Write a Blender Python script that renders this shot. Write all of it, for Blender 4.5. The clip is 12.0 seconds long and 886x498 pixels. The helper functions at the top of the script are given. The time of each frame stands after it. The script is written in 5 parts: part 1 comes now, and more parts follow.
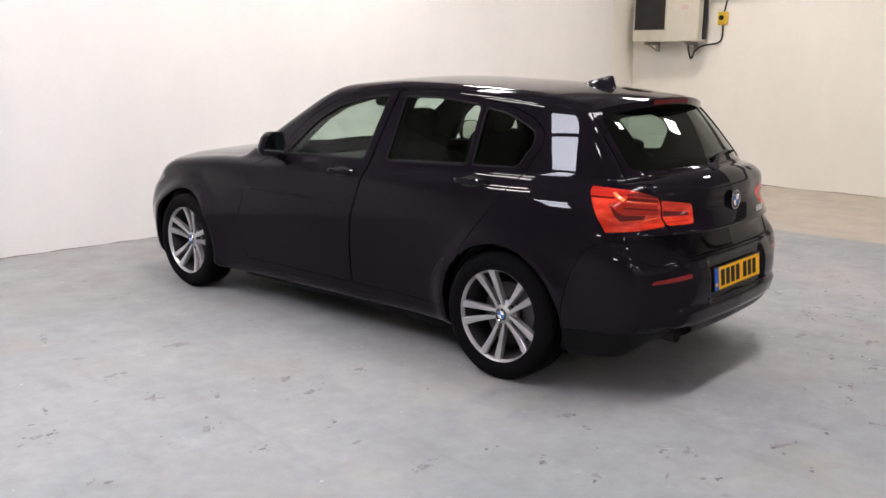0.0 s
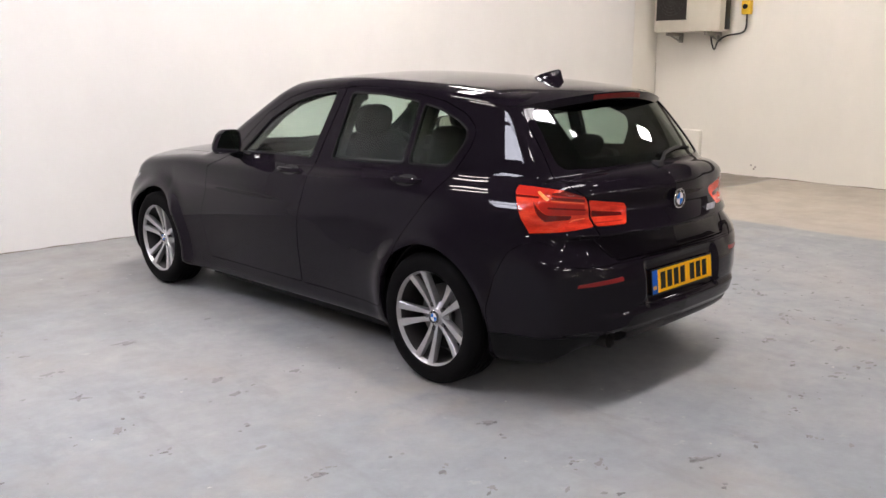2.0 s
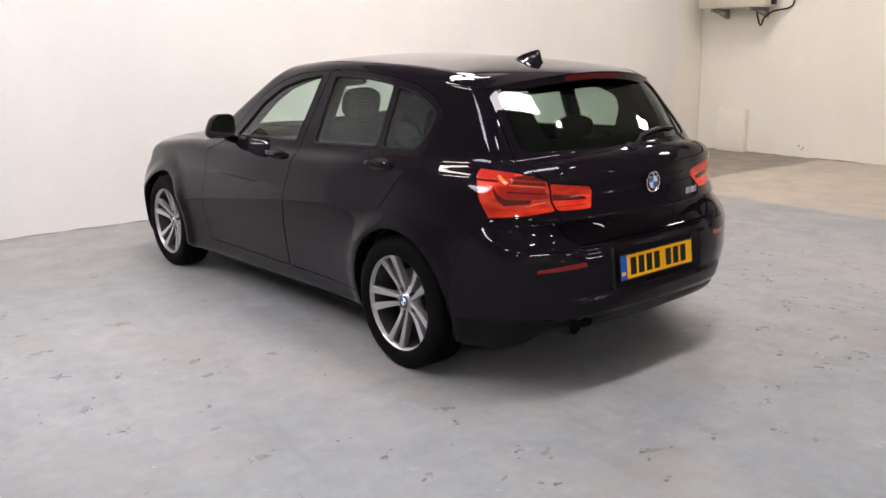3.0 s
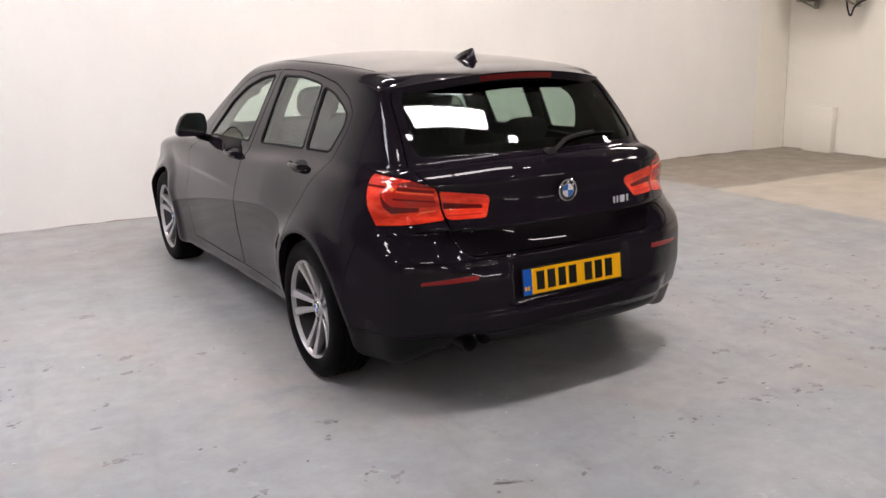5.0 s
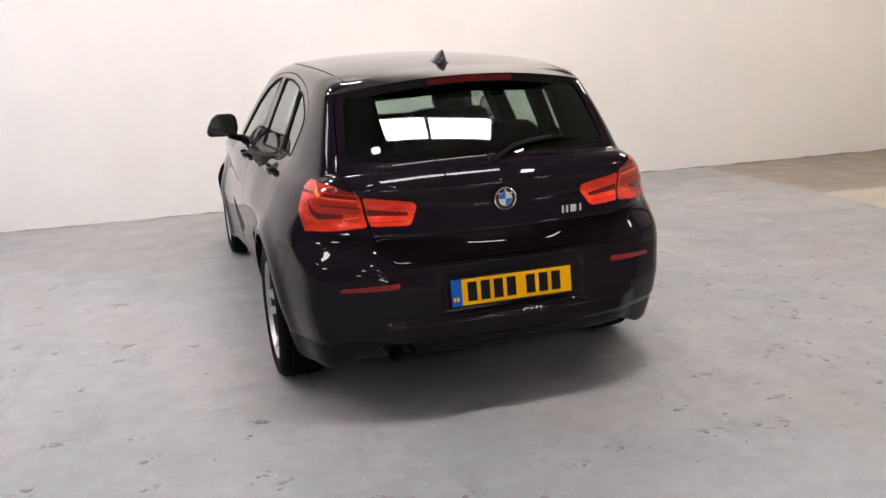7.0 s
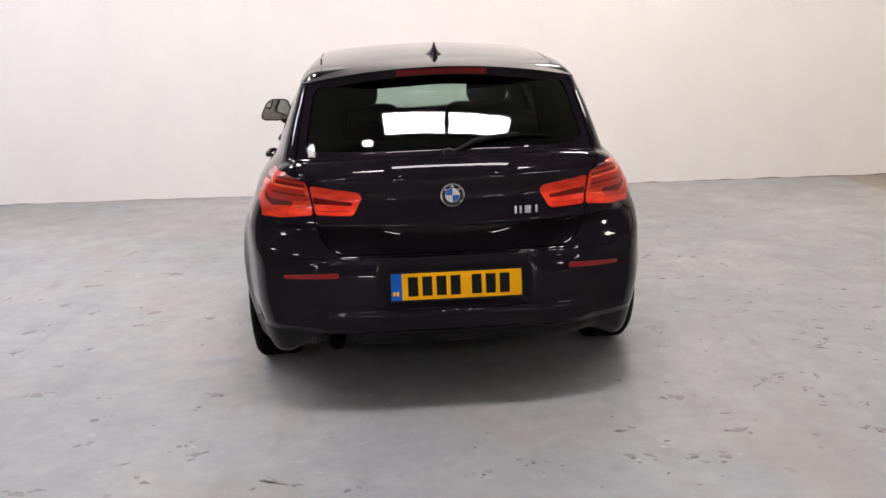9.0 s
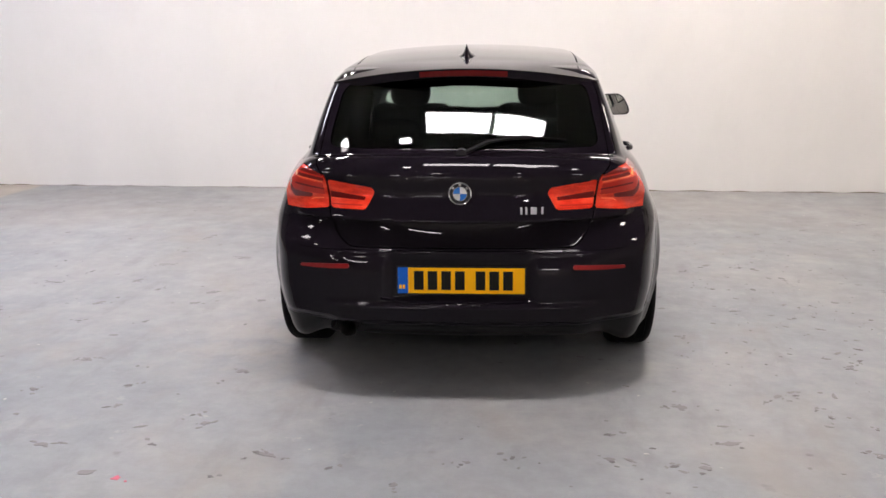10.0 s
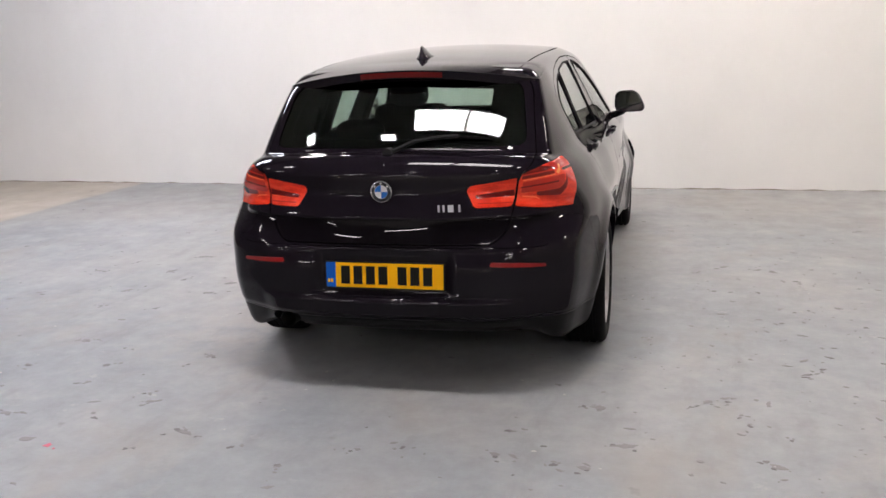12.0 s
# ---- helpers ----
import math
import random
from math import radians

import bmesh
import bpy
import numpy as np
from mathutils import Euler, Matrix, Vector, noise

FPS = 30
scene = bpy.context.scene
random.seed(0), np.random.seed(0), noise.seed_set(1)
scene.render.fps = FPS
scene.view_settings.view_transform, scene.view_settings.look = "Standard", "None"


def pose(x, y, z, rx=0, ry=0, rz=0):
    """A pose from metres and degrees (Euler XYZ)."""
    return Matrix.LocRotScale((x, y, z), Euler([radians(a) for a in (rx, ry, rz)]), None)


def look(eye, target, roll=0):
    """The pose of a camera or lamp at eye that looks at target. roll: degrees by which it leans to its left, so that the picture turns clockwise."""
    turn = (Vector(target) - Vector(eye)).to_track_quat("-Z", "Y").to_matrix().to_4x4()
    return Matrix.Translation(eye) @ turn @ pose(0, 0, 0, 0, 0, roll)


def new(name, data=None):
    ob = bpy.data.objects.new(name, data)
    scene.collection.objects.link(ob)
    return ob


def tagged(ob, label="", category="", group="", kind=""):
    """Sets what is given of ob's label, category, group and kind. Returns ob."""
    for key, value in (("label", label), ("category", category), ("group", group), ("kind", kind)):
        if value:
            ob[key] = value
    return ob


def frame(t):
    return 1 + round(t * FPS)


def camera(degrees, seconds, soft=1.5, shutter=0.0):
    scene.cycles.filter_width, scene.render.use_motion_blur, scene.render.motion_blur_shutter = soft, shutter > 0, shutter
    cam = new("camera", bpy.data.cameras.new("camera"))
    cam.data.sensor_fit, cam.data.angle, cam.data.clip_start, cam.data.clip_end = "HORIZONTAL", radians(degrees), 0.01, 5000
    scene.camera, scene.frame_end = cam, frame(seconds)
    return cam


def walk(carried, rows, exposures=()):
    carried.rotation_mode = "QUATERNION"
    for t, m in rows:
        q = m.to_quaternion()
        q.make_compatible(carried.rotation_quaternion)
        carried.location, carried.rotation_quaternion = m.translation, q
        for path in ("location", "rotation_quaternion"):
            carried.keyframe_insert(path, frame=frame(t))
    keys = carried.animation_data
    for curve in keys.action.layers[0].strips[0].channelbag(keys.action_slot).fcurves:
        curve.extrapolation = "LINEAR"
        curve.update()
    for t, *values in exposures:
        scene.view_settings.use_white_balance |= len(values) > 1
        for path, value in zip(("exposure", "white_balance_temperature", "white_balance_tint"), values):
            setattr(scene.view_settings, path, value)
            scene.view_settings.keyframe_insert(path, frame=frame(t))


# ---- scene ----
cam = camera(53.7, 12.0)
PATH = [
    (0, (-3.954, -2.645, 1.48), (-2.556, -1.274, 1.073), 0.5),
    (0.5, (-3.869, -2.717, 1.496), (-2.494, -1.322, 1.09), 0.5),
    (1, (-3.752, -2.843, 1.511), (-2.419, -1.405, 1.115), 0.8),
    (1.5, (-3.622, -2.917, 1.482), (-2.307, -1.466, 1.073), -0.3),
    (2, (-3.435, -2.984, 1.49), (-2.14, -1.52, 1.069), -0.2),
    (2.5, (-3.24, -3.111, 1.481), (-1.996, -1.603, 1.057), -1.4),
    (3, (-3.042, -3.263, 1.49), (-1.882, -1.7, 1.03), -1.1),
    (3.5, (-2.82, -3.339, 1.485), (-1.699, -1.743, 1.041), -1.4),
    (3.7, (-2.686, -3.364, 1.488), (-1.589, -1.75, 1.053), -1.8),
    (5.3, (-1.963, -3.71, 1.491), (-1.105, -1.966, 1.022), -1.9),
    (5.5, (-1.87, -3.736, 1.482), (-1.03, -1.98, 1.02), -2.3),
    (6, (-1.622, -3.856, 1.49), (-0.896, -2.049, 1.033), -2.3),
    (6.5, (-1.37, -3.935, 1.487), (-0.768, -2.084, 1.025), -2.3),
    (6.7, (-1.257, -3.944, 1.5), (-0.701, -2.08, 1.033), -2.6),
    (8.3, (-0.463, -4.065, 1.473), (-0.266, -2.129, 1.009), -1.8),
    (8.5, (-0.369, -4.076, 1.47), (-0.221, -2.139, 0.997), -1.8),
    (9, (-0.129, -4.059, 1.468), (-0.071, -2.116, 0.994), -1.7),
    (9.5, (0.136, -4.114, 1.482), (0.042, -2.174, 1.006), -0.7),
    (10, (0.35, -4.156, 1.479), (0.121, -2.226, 1.007), -0.6),
    (10.5, (0.59, -4.126, 1.477), (0.289, -2.198, 1.037), -0.1),
    (11, (0.828, -4.086, 1.474), (0.429, -2.175, 1.041), -1.6),
    (11.5, (1.1, -4.109, 1.492), (0.564, -2.243, 1.012), -0.4),
    (12, (1.325, -4.065, 1.476), (0.74, -2.211, 1.008), -2.3),
]
walk(cam, [(t, look(eye, target, roll)) for t, eye, target, roll in PATH], [(0, 0.66, 6430, 18), (6.5, 0.63, 6650, 20), (9, 0.63, 6600, 20), (12, 0.57, 6500, 18)])

# ---- world and exposure ----
world = bpy.data.worlds.new("world")
scene.world = world
world.use_nodes = True
sky = world.node_tree.nodes.new("ShaderNodeTexSky")
sky.sky_type, sky.sun_disc = "NISHITA", False
sky.sun_elevation, sky.sun_rotation = radians(40), radians(160)
world.node_tree.links.new(sky.outputs[0], world.node_tree.nodes["Background"].inputs[0])
world.node_tree.nodes["Background"].inputs[1].default_value = 0.08
LAMP = 45.0  # brightness of the ceiling light panels
# ---- materials ----
def material(name, colour=(0.5, 0.5, 0.5), rough=0.5, metal=0.0, **more):
    m = bpy.data.materials.new(name)
    m.use_nodes = True
    b = m.node_tree.nodes["Principled BSDF"]
    b.inputs["Base Color"].default_value = (*colour, 1)
    b.inputs["Roughness"].default_value = rough
    b.inputs["Metallic"].default_value = metal
    for key, value in more.items():
        b.inputs[key.replace("_", " ")].default_value = value
    return m


class Nodes:
    """Short hand for wiring a material's nodes."""

    def __init__(self, m):
        self.tree = m.node_tree
        self.bsdf = self.tree.nodes["Principled BSDF"]
        self.space = self.add("ShaderNodeTexCoord").outputs["Object"]

    def add(self, kind, operation=""):
        n = self.tree.nodes.new(kind)
        if operation:
            n.operation = operation
        return n

    def link(self, a, b):
        self.tree.links.new(a, b)

    def noise(self, scale, detail=4, rough=0.55, stretch=(1, 1, 1), shift=(0, 0, 0)):
        mp = self.add("ShaderNodeMapping")
        mp.inputs["Scale"].default_value = stretch
        mp.inputs["Location"].default_value = shift
        self.link(self.space, mp.inputs[0])
        n = self.add("ShaderNodeTexNoise")
        n.inputs["Scale"].default_value, n.inputs["Detail"].default_value, n.inputs["Roughness"].default_value = scale, detail, rough
        self.link(mp.outputs[0], n.inputs["Vector"])
        return n.outputs["Fac"]

    def ramp(self, fac, *stops):
        n = self.add("ShaderNodeValToRGB")
        r = n.color_ramp
        while len(r.elements) < len(stops):
            r.elements.new(0.5)
        for e, (at, v) in zip(r.elements, stops):
            e.position = at
            e.color = (v, v, v, 1) if not isinstance(v, tuple) else (*v, 1)
        self.link(fac, n.inputs[0])
        return n.outputs["Color"]

    def mix(self, fac, a, b, blend="MIX"):
        n = self.add("ShaderNodeMix")
        n.data_type, n.blend_type = "RGBA", blend
        for sock, v in ((n.inputs[0], fac), (n.inputs[6], a), (n.inputs[7], b)):
            if isinstance(v, (int, float)):
                sock.default_value = v if sock == n.inputs[0] else (v, v, v, 1)
            elif isinstance(v, tuple):
                sock.default_value = (*v, 1)
            else:
                self.link(v, sock)
        return n.outputs[2]

    def bump(self, height, strength=0.2, distance=0.002):
        n = self.add("ShaderNodeBump")
        n.inputs["Strength"].default_value, n.inputs["Distance"].default_value = strength, distance
        self.link(height, n.inputs["Height"])
        self.link(n.outputs[0], self.bsdf.inputs["Normal"])


def floor_material():
    m = material("painted_concrete", rough=0.5)
    n = Nodes(m)
    xyz = n.add("ShaderNodeSeparateXYZ")
    n.link(n.space, xyz.inputs[0])
    wob = n.noise(1.3, 5)
    broad = n.ramp(n.noise(0.6, 5, 0.6), (0.33, (0.231, 0.249, 0.264)), (0.5, (0.279, 0.291, 0.300)), (0.67, (0.325, 0.322, 0.317)))
    fine = n.ramp(n.noise(11, 6, 0.65), (0.25, 0.87), (0.75, 1.10))
    paint = n.mix(1.0, broad, fine, "MULTIPLY")
    worn = n.ramp(n.noise(2.3, 7, 0.68, shift=(3, 1, 0)), (0.54, 0.0), (0.70, 1.0))
    paint = n.mix(n.mix(1.0, worn, 0.45, "MULTIPLY"), paint, (0.385, 0.372, 0.355))
    flaked = n.ramp(n.noise(7.5, 8, 0.72, shift=(6, 2, 0)), (0.60, 0.0), (0.66, 1.0))
    flaked = n.mix(1.0, flaked, n.ramp(n.noise(0.9, 3, shift=(4, 8, 0)), (0.45, 0.0), (0.6, 1.0)), "MULTIPLY")
    paint = n.mix(n.mix(1.0, flaked, 0.55, "MULTIPLY"), paint, (0.42, 0.41, 0.39))
    tan = n.ramp(n.noise(1.4, 5, 0.6, stretch=(1, 0.6, 1), shift=(9, 4, 0)), (0.55, 0.0), (0.72, 1.0))
    paint = n.mix(n.mix(1.0, tan, 0.6, "MULTIPLY"), paint, (0.295, 0.262, 0.23))
    # browner towards the north wall, and darkened further to offset strong light there
    far = n.add("ShaderNodeMapRange")
    n.link(xyz.outputs[1], far.inputs[0])
    far.inputs[1].default_value, far.inputs[2].default_value = 0.0, 3.2
    far_brown = n.mix(1.0, n.ramp(n.noise(0.9, 6, 0.62, stretch=(0.7, 1.3, 1), shift=(5, 1, 0)), (0.36, 0.25), (0.62, 1.0)), far.outputs[0], "MULTIPLY")
    paint = n.mix(n.mix(1.0, far_brown, 0.62, "MULTIPLY"), paint, (0.232, 0.214, 0.192))
    spot = n.add("ShaderNodeVectorMath", "DISTANCE")
    n.link(n.space, spot.inputs[0])
    spot.inputs[1].default_value = (-0.95, -0.1, 0)
    near = n.ramp(spot.outputs["Value"], (0.15, 1.0), (0.85, 0.0))
    patch = n.mix(1.0, near, n.ramp(n.noise(3.2, 7, 0.66, shift=(2, 6, 0)), (0.38, 0.0), (0.60, 1.0)), "MULTIPLY")
    paint = n.mix(n.mix(1.0, patch, 0.6, "MULTIPLY"), paint, (0.385, 0.345, 0.305))
    smear = n.ramp(n.noise(5.0, 5, 0.6, stretch=(1, 0.35, 1), shift=(1, 7, 0)), (0.57, 0.0), (0.71, 1.0))
    paint = n.mix(n.mix(1.0, smear, 0.42, "MULTIPLY"), paint, (0.19, 0.188, 0.188))
    # bare sandy strips beyond the painted bay, on both sides
    def edge(sock, at, sign):
        a = n.add("ShaderNodeMath", operation="MULTIPLY_ADD")
        n.link(wob, a.inputs[0])
        a.inputs[1].default_value, a.inputs[2].default_value = 0.16, -0.08
        b = n.add("ShaderNodeMath", operation="ADD")
        n.link(sock, b.inputs[0]), n.link(a.outputs[0], b.inputs[1])
        c = n.add("ShaderNodeMapRange")
        n.link(b.outputs[0], c.inputs[0])
        c.inputs[1].default_value, c.inputs[2].default_value = at - 0.02 * sign, at + 0.05 * sign
        return c.outputs[0]
    def both(a, b, op="MULTIPLY"):
        x = n.add("ShaderNodeMath", operation=op)
        n.link(a, x.inputs[0]), n.link(b, x.inputs[1])
        return x.outputs[0]
    sand = n.mix(1.0, (0.41, 0.362, 0.298), n.ramp(n.noise(2.6, 6, 0.6), (0.28, 0.86), (0.72, 1.07)), "MULTIPLY")
    brown = n.mix(1.0, (0.218, 0.186, 0.150), fine, "MULTIPLY")
    east = both(edge(xyz.outputs[0], 4.07, 1), edge(xyz.outputs[1], 2.55, -1))
    north = both(edge(xyz.outputs[1], 2.55, 1), edge(xyz.outputs[0], 4.07, 1))
    west = edge(xyz.outputs[0], -4.9, -1)
    col = n.mix(north, paint, brown)
    col = n.mix(both(east, west, "MAXIMUM"), col, sand)
    # dark scuffs and drips
    spots = n.ramp(n.noise(6.5, 3, 0.5, shift=(0, 5, 2)), (0.69, 0.0), (0.75, 1.0))
    gate = n.ramp(n.noise(1.1, 2, shift=(2, 2, 0)), (0.42, 0.1), (0.6, 1.0))
    col = n.mix(n.mix(1.0, n.mix(1.0, spots, gate, "MULTIPLY"), 0.45, "MULTIPLY"), col, (0.13, 0.125, 0.12))
    n.link(col, n.bsdf.inputs["Base Color"])
    n.link(n.ramp(n.noise(4, 5), (0.3, 0.42), (0.7, 0.62)), n.bsdf.inputs["Roughness"])
    n.bump(n.noise(40, 5, 0.6), 0.25, 0.002)
    return m


def wall_material(name, tint):
    m = material(name, rough=0.75)
    n = Nodes(m)
    broad = n.ramp(n.noise(0.35, 3), (0.3, tuple(0.93 * v for v in tint)), (0.7, tint))
    col = n.mix(1.0, broad, n.ramp(n.noise(2.5, 6, 0.6, stretch=(1, 1, 0.5)), (0.25, 0.955), (0.7, 1.0)), "MULTIPLY")
    n.link(col, n.bsdf.inputs["Base Color"])
    n.bump(n.noise(14, 6, 0.6), 0.3, 0.003)
    return m


FLOOR = floor_material()
WALL = wall_material("white_wall_paint", (0.775, 0.76, 0.73))
WALL_SIDE = wall_material("cream_wall_paint", (0.80, 0.77, 0.695))
WALL_FAR = wall_material("unseen_dark_wall", (0.14, 0.135, 0.13))
CEILING = material("ceiling_sheet", (0.26, 0.255, 0.25), 0.8)


def car_paint():
    """Black under a clear coat whose gloss grows towards grazing, with faint metal flake and orange peel."""
    m = material("black_car_paint", (0.0070, 0.0052, 0.0078), 0.3, Specular_IOR_Level=0.0, Coat_Weight=1.0, Coat_IOR=1.45, Coat_Roughness=0.012)
    n = Nodes(m)
    lean = n.add("ShaderNodeLayerWeight")
    lean.inputs["Blend"].default_value = 0.5
    n.link(n.ramp(lean.outputs["Facing"], (0.0, 0.60), (0.24, 0.40), (0.38, 0.24), (0.45, 0.36), (0.57, 0.70), (0.86, 1.0)), n.bsdf.inputs["Coat Weight"])
    flake = n.ramp(n.noise(900, 1), (0.55, (0.0083, 0.0062, 0.0094)), (0.75, (0.0147, 0.0115, 0.0163)))
    n.link(flake, n.bsdf.inputs["Base Color"])
    return m


PAINT = car_paint()
GLOSS_BLACK = material("gloss_black_trim", (0.008, 0.008, 0.009), 0.12)
SATIN_BLACK = material("satin_black_plastic", (0.007, 0.0068, 0.0075), 0.42, Specular_IOR_Level=0.3)
TRIM_BLACK = material("dusty_black_trim", (0.004, 0.0038, 0.0042), 0.3, Specular_IOR_Level=0.14)
RUBBER = material("tyre_rubber", (0.0042, 0.0038, 0.0042), 0.75, Specular_IOR_Level=0.07)
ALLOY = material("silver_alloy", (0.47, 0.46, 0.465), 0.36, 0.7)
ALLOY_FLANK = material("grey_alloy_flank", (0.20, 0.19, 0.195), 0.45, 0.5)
STEEL = material("brake_steel", (0.12, 0.115, 0.115), 0.5, 0.7)
CHROME = material("chrome", (0.8, 0.8, 0.8), 0.08, 1.0)
CLOTH = material("dark_cloth", (0.010, 0.010, 0.011), 0.9)
CABIN = material("dark_cabin_plastic", (0.009, 0.009, 0.0095), 0.6, Specular_IOR_Level=0.3)
INNER_TRIM = material("black_inner_trim", (0.003, 0.003, 0.003), 0.9, Specular_IOR_Level=0.0)
FRAME_TRIM = material("charcoal_window_trim", (0.012, 0.011, 0.011), 0.8, Specular_IOR_Level=0.2)
SEAL = material("matt_rubber_seal", (0.006, 0.006, 0.006), 0.7, Specular_IOR_Level=0.15)
LINER = material("dark_liner", (0.01, 0.01, 0.01), 0.95)
def lens_material():
    m = material("red_lens", (0.85, 0.045, 0.02), 0.2, Specular_IOR_Level=0.2, Coat_Weight=0.45, Coat_Roughness=0.015)
    n = Nodes(m)
    # soft cloudy optics behind the lens, drawn out sideways, and a fine moulded grain
    cloud = n.ramp(n.noise(16, 3, stretch=(0.6, 0.6, 2.2)), (0.30, (0.60, 0.024, 0.012)), (0.5, (0.86, 0.044, 0.018)), (0.70, (0.97, 0.085, 0.034)))
    n.link(n.mix(1.0, cloud, n.ramp(n.noise(160, 2), (0.3, 0.85), (0.7, 1.0)), "MULTIPLY"), n.bsdf.inputs["Base Color"])
    return m


RED_LENS = lens_material()
RED_HOT = material("bright_red_lens", (1.0, 0.14, 0.05), 0.1, Specular_IOR_Level=0.3, Coat_Weight=0.2, Coat_Roughness=0.02)
RED_DARK = material("dark_red_lens", (0.13, 0.007, 0.006), 0.08, Specular_IOR_Level=0.35)
CLEAR_LENS = material("clear_headlight_lens", (0.42, 0.42, 0.44), 0.08, 0.5)
RED_MID = material("deep_red_lens", (0.52, 0.024, 0.015), 0.12, Specular_IOR_Level=0.3, Coat_Weight=0.4, Coat_Roughness=0.02)
RED_DEEP = material("hooded_red_lens", (0.17, 0.012, 0.009), 0.15, Specular_IOR_Level=0.25, Coat_Weight=0.3, Coat_Roughness=0.02)
AMBER_GLINT = material("amber_glint", (1.0, 0.30, 0.09), 0.12, Specular_IOR_Level=0.6, Coat_Weight=0.5, Coat_Roughness=0.02)
SMOKE = material("smoked_amber_lens", (0.17, 0.014, 0.010), 0.15, Specular_IOR_Level=0.25, Coat_Weight=0.25, Coat_Roughness=0.02)
RED_REFLECTOR = material("crimson_reflector", (0.27, 0.014, 0.014), 0.3, Specular_IOR_Level=0.2, Coat_Weight=0.4, Coat_Roughness=0.02)
RED_BAR = material("dull_red_lens", (0.12, 0.008, 0.008), 0.25, Specular_IOR_Level=0.2)
FRIT_BLACK = material("black_glass_print", (0.003, 0.003, 0.0032), 0.9, Specular_IOR_Level=0.0)
YELLOW = material("yellow_plate", (0.96, 0.47, 0.004), 0.4, Specular_IOR_Level=0.12)
BLUE = material("blue_plate_band", (0.006, 0.11, 0.52), 0.4, Specular_IOR_Level=0.12)
PLATE_BLACK = material("plate_black", (0.010, 0.009, 0.008), 0.5, Specular_IOR_Level=0.15)
WHITE = material("white_enamel", (0.75, 0.75, 0.76), 0.2)
BADGE_BLUE = material("badge_blue", (0.03, 0.17, 0.55), 0.15)
MIRROR = material("mirror_glass", (0.9, 0.9, 0.9), 0.01, 1.0)


def glass_material(name, tint, ior=1.24):
    m = material(name, tint, 0.0, Transmission_Weight=1.0)
    t = m.node_tree
    t.nodes["Principled BSDF"].inputs["IOR"].default_value = ior
    return m


PIPE = material("sooty_steel", (0.020, 0.019, 0.018), 0.5, 0.6)
GLASS = glass_material("green_tinted_glass", (0.77, 0.88, 0.81), 1.31)
GLASS_REAR = glass_material("rear_tinted_glass", (0.50, 0.62, 0.56), 1.47)
# ---- the car's outer shape: one smooth implicit skin in the car's own axes (y ahead of the rear axle) ----
def curve(*pairs, blur=0.012):
    """A smooth function of one variable through the given (at, value) pairs."""
    xs, ys = np.array(pairs, float).T
    h, d = np.diff(xs), np.diff(ys) / np.diff(xs)
    m = np.zeros(len(xs))
    m[0], m[-1] = d[0], d[-1]
    for i in range(1, len(xs) - 1):
        if d[i - 1] * d[i] > 0:
            a, b = 2 * h[i] + h[i - 1], h[i] + 2 * h[i - 1]
            m[i] = (a + b) / (a / d[i - 1] + b / d[i])
    gx = np.arange(xs[0] - 0.3, xs[-1] + 0.3, 0.002)
    i = np.clip(np.searchsorted(xs, gx) - 1, 0, len(xs) - 2)
    u = (gx - xs[i]) / h[i]
    gy = ((1 + 2 * u) * (1 - u) ** 2 * ys[i] + u * (1 - u) ** 2 * h[i] * m[i]
          + u * u * (3 - 2 * u) * ys[i + 1] + u * u * (u - 1) * h[i] * m[i + 1])
    gy = np.where(gx < xs[0], ys[0] + m[0] * (gx - xs[0]), np.where(gx > xs[-1], ys[-1] + m[-1] * (gx - xs[-1]), gy))
    n = int(3 * blur / 0.002)
    k = np.exp(-0.5 * (np.arange(-n, n + 1) * 0.002 / blur) ** 2)
    gy = np.convolve(np.pad(gy, n, mode="reflect", reflect_type="odd"), k / k.sum(), mode="valid")
    return lambda v: np.interp(v, gx, gy)


PLAN = curve((-0.9, 0.66), (-0.7, 0.745), (-0.5, 0.805), (-0.25, 0.85), (0, 0.866), (0.5, 0.862), (1.3, 0.862),
             (2.2, 0.862), (2.7, 0.858), (3.0, 0.842), (3.2, 0.805), (3.45, 0.73), blur=0.04)
SECTION = curve((0.15, -0.080), (0.25, -0.042), (0.36, -0.019), (0.5, -0.004), (0.62, 0.006), (0.70, 0.011), (0.718, 0.0115), (0.745, 0.007), (0.80, -0.008),
                (0.875, -0.034), (0.92, -0.062), (0.96, -0.094), (1.0, -0.125), blur=0.008)
DOOR_TUCK = curve((0.15, 0.022), (0.28, 0.022), (0.40, 0.018), (0.52, 0.010), (0.62, 0.004), (0.70, 0.0), (0.9, 0.0), blur=0.012)
DECK = curve((-0.9, 1.02), (0.0, 1.015), (0.9, 0.985), (1.75, 0.962), (2.0, 0.957), (2.3, 0.955), (2.6, 0.942), (2.9, 0.912),
             (3.1, 0.858), (3.3, 0.76), (3.45, 0.63), blur=0.04)
REAR = curve((0.15, -0.70), (0.22, -0.755), (0.30, -0.785), (0.40, -0.812), (0.47, -0.824), (0.54, -0.821), (0.59, -0.806), (0.625, -0.785),
             (0.655, -0.766), (0.70, -0.748), (0.74, -0.739), (0.80, -0.735), (0.87, -0.746), (0.93, -0.744), (0.945, -0.738), (0.956, -0.728), (1.0, -0.687), (1.05, -0.61), blur=0.009)
REAR_BOW = curve((0, 0), (0.2, 0.01), (0.36, 0.038), (0.455, 0.055), (0.54, 0.078), (0.66, 0.137), (0.77, 0.235), (0.86, 0.37), (1.0, 0.62), blur=0.025)
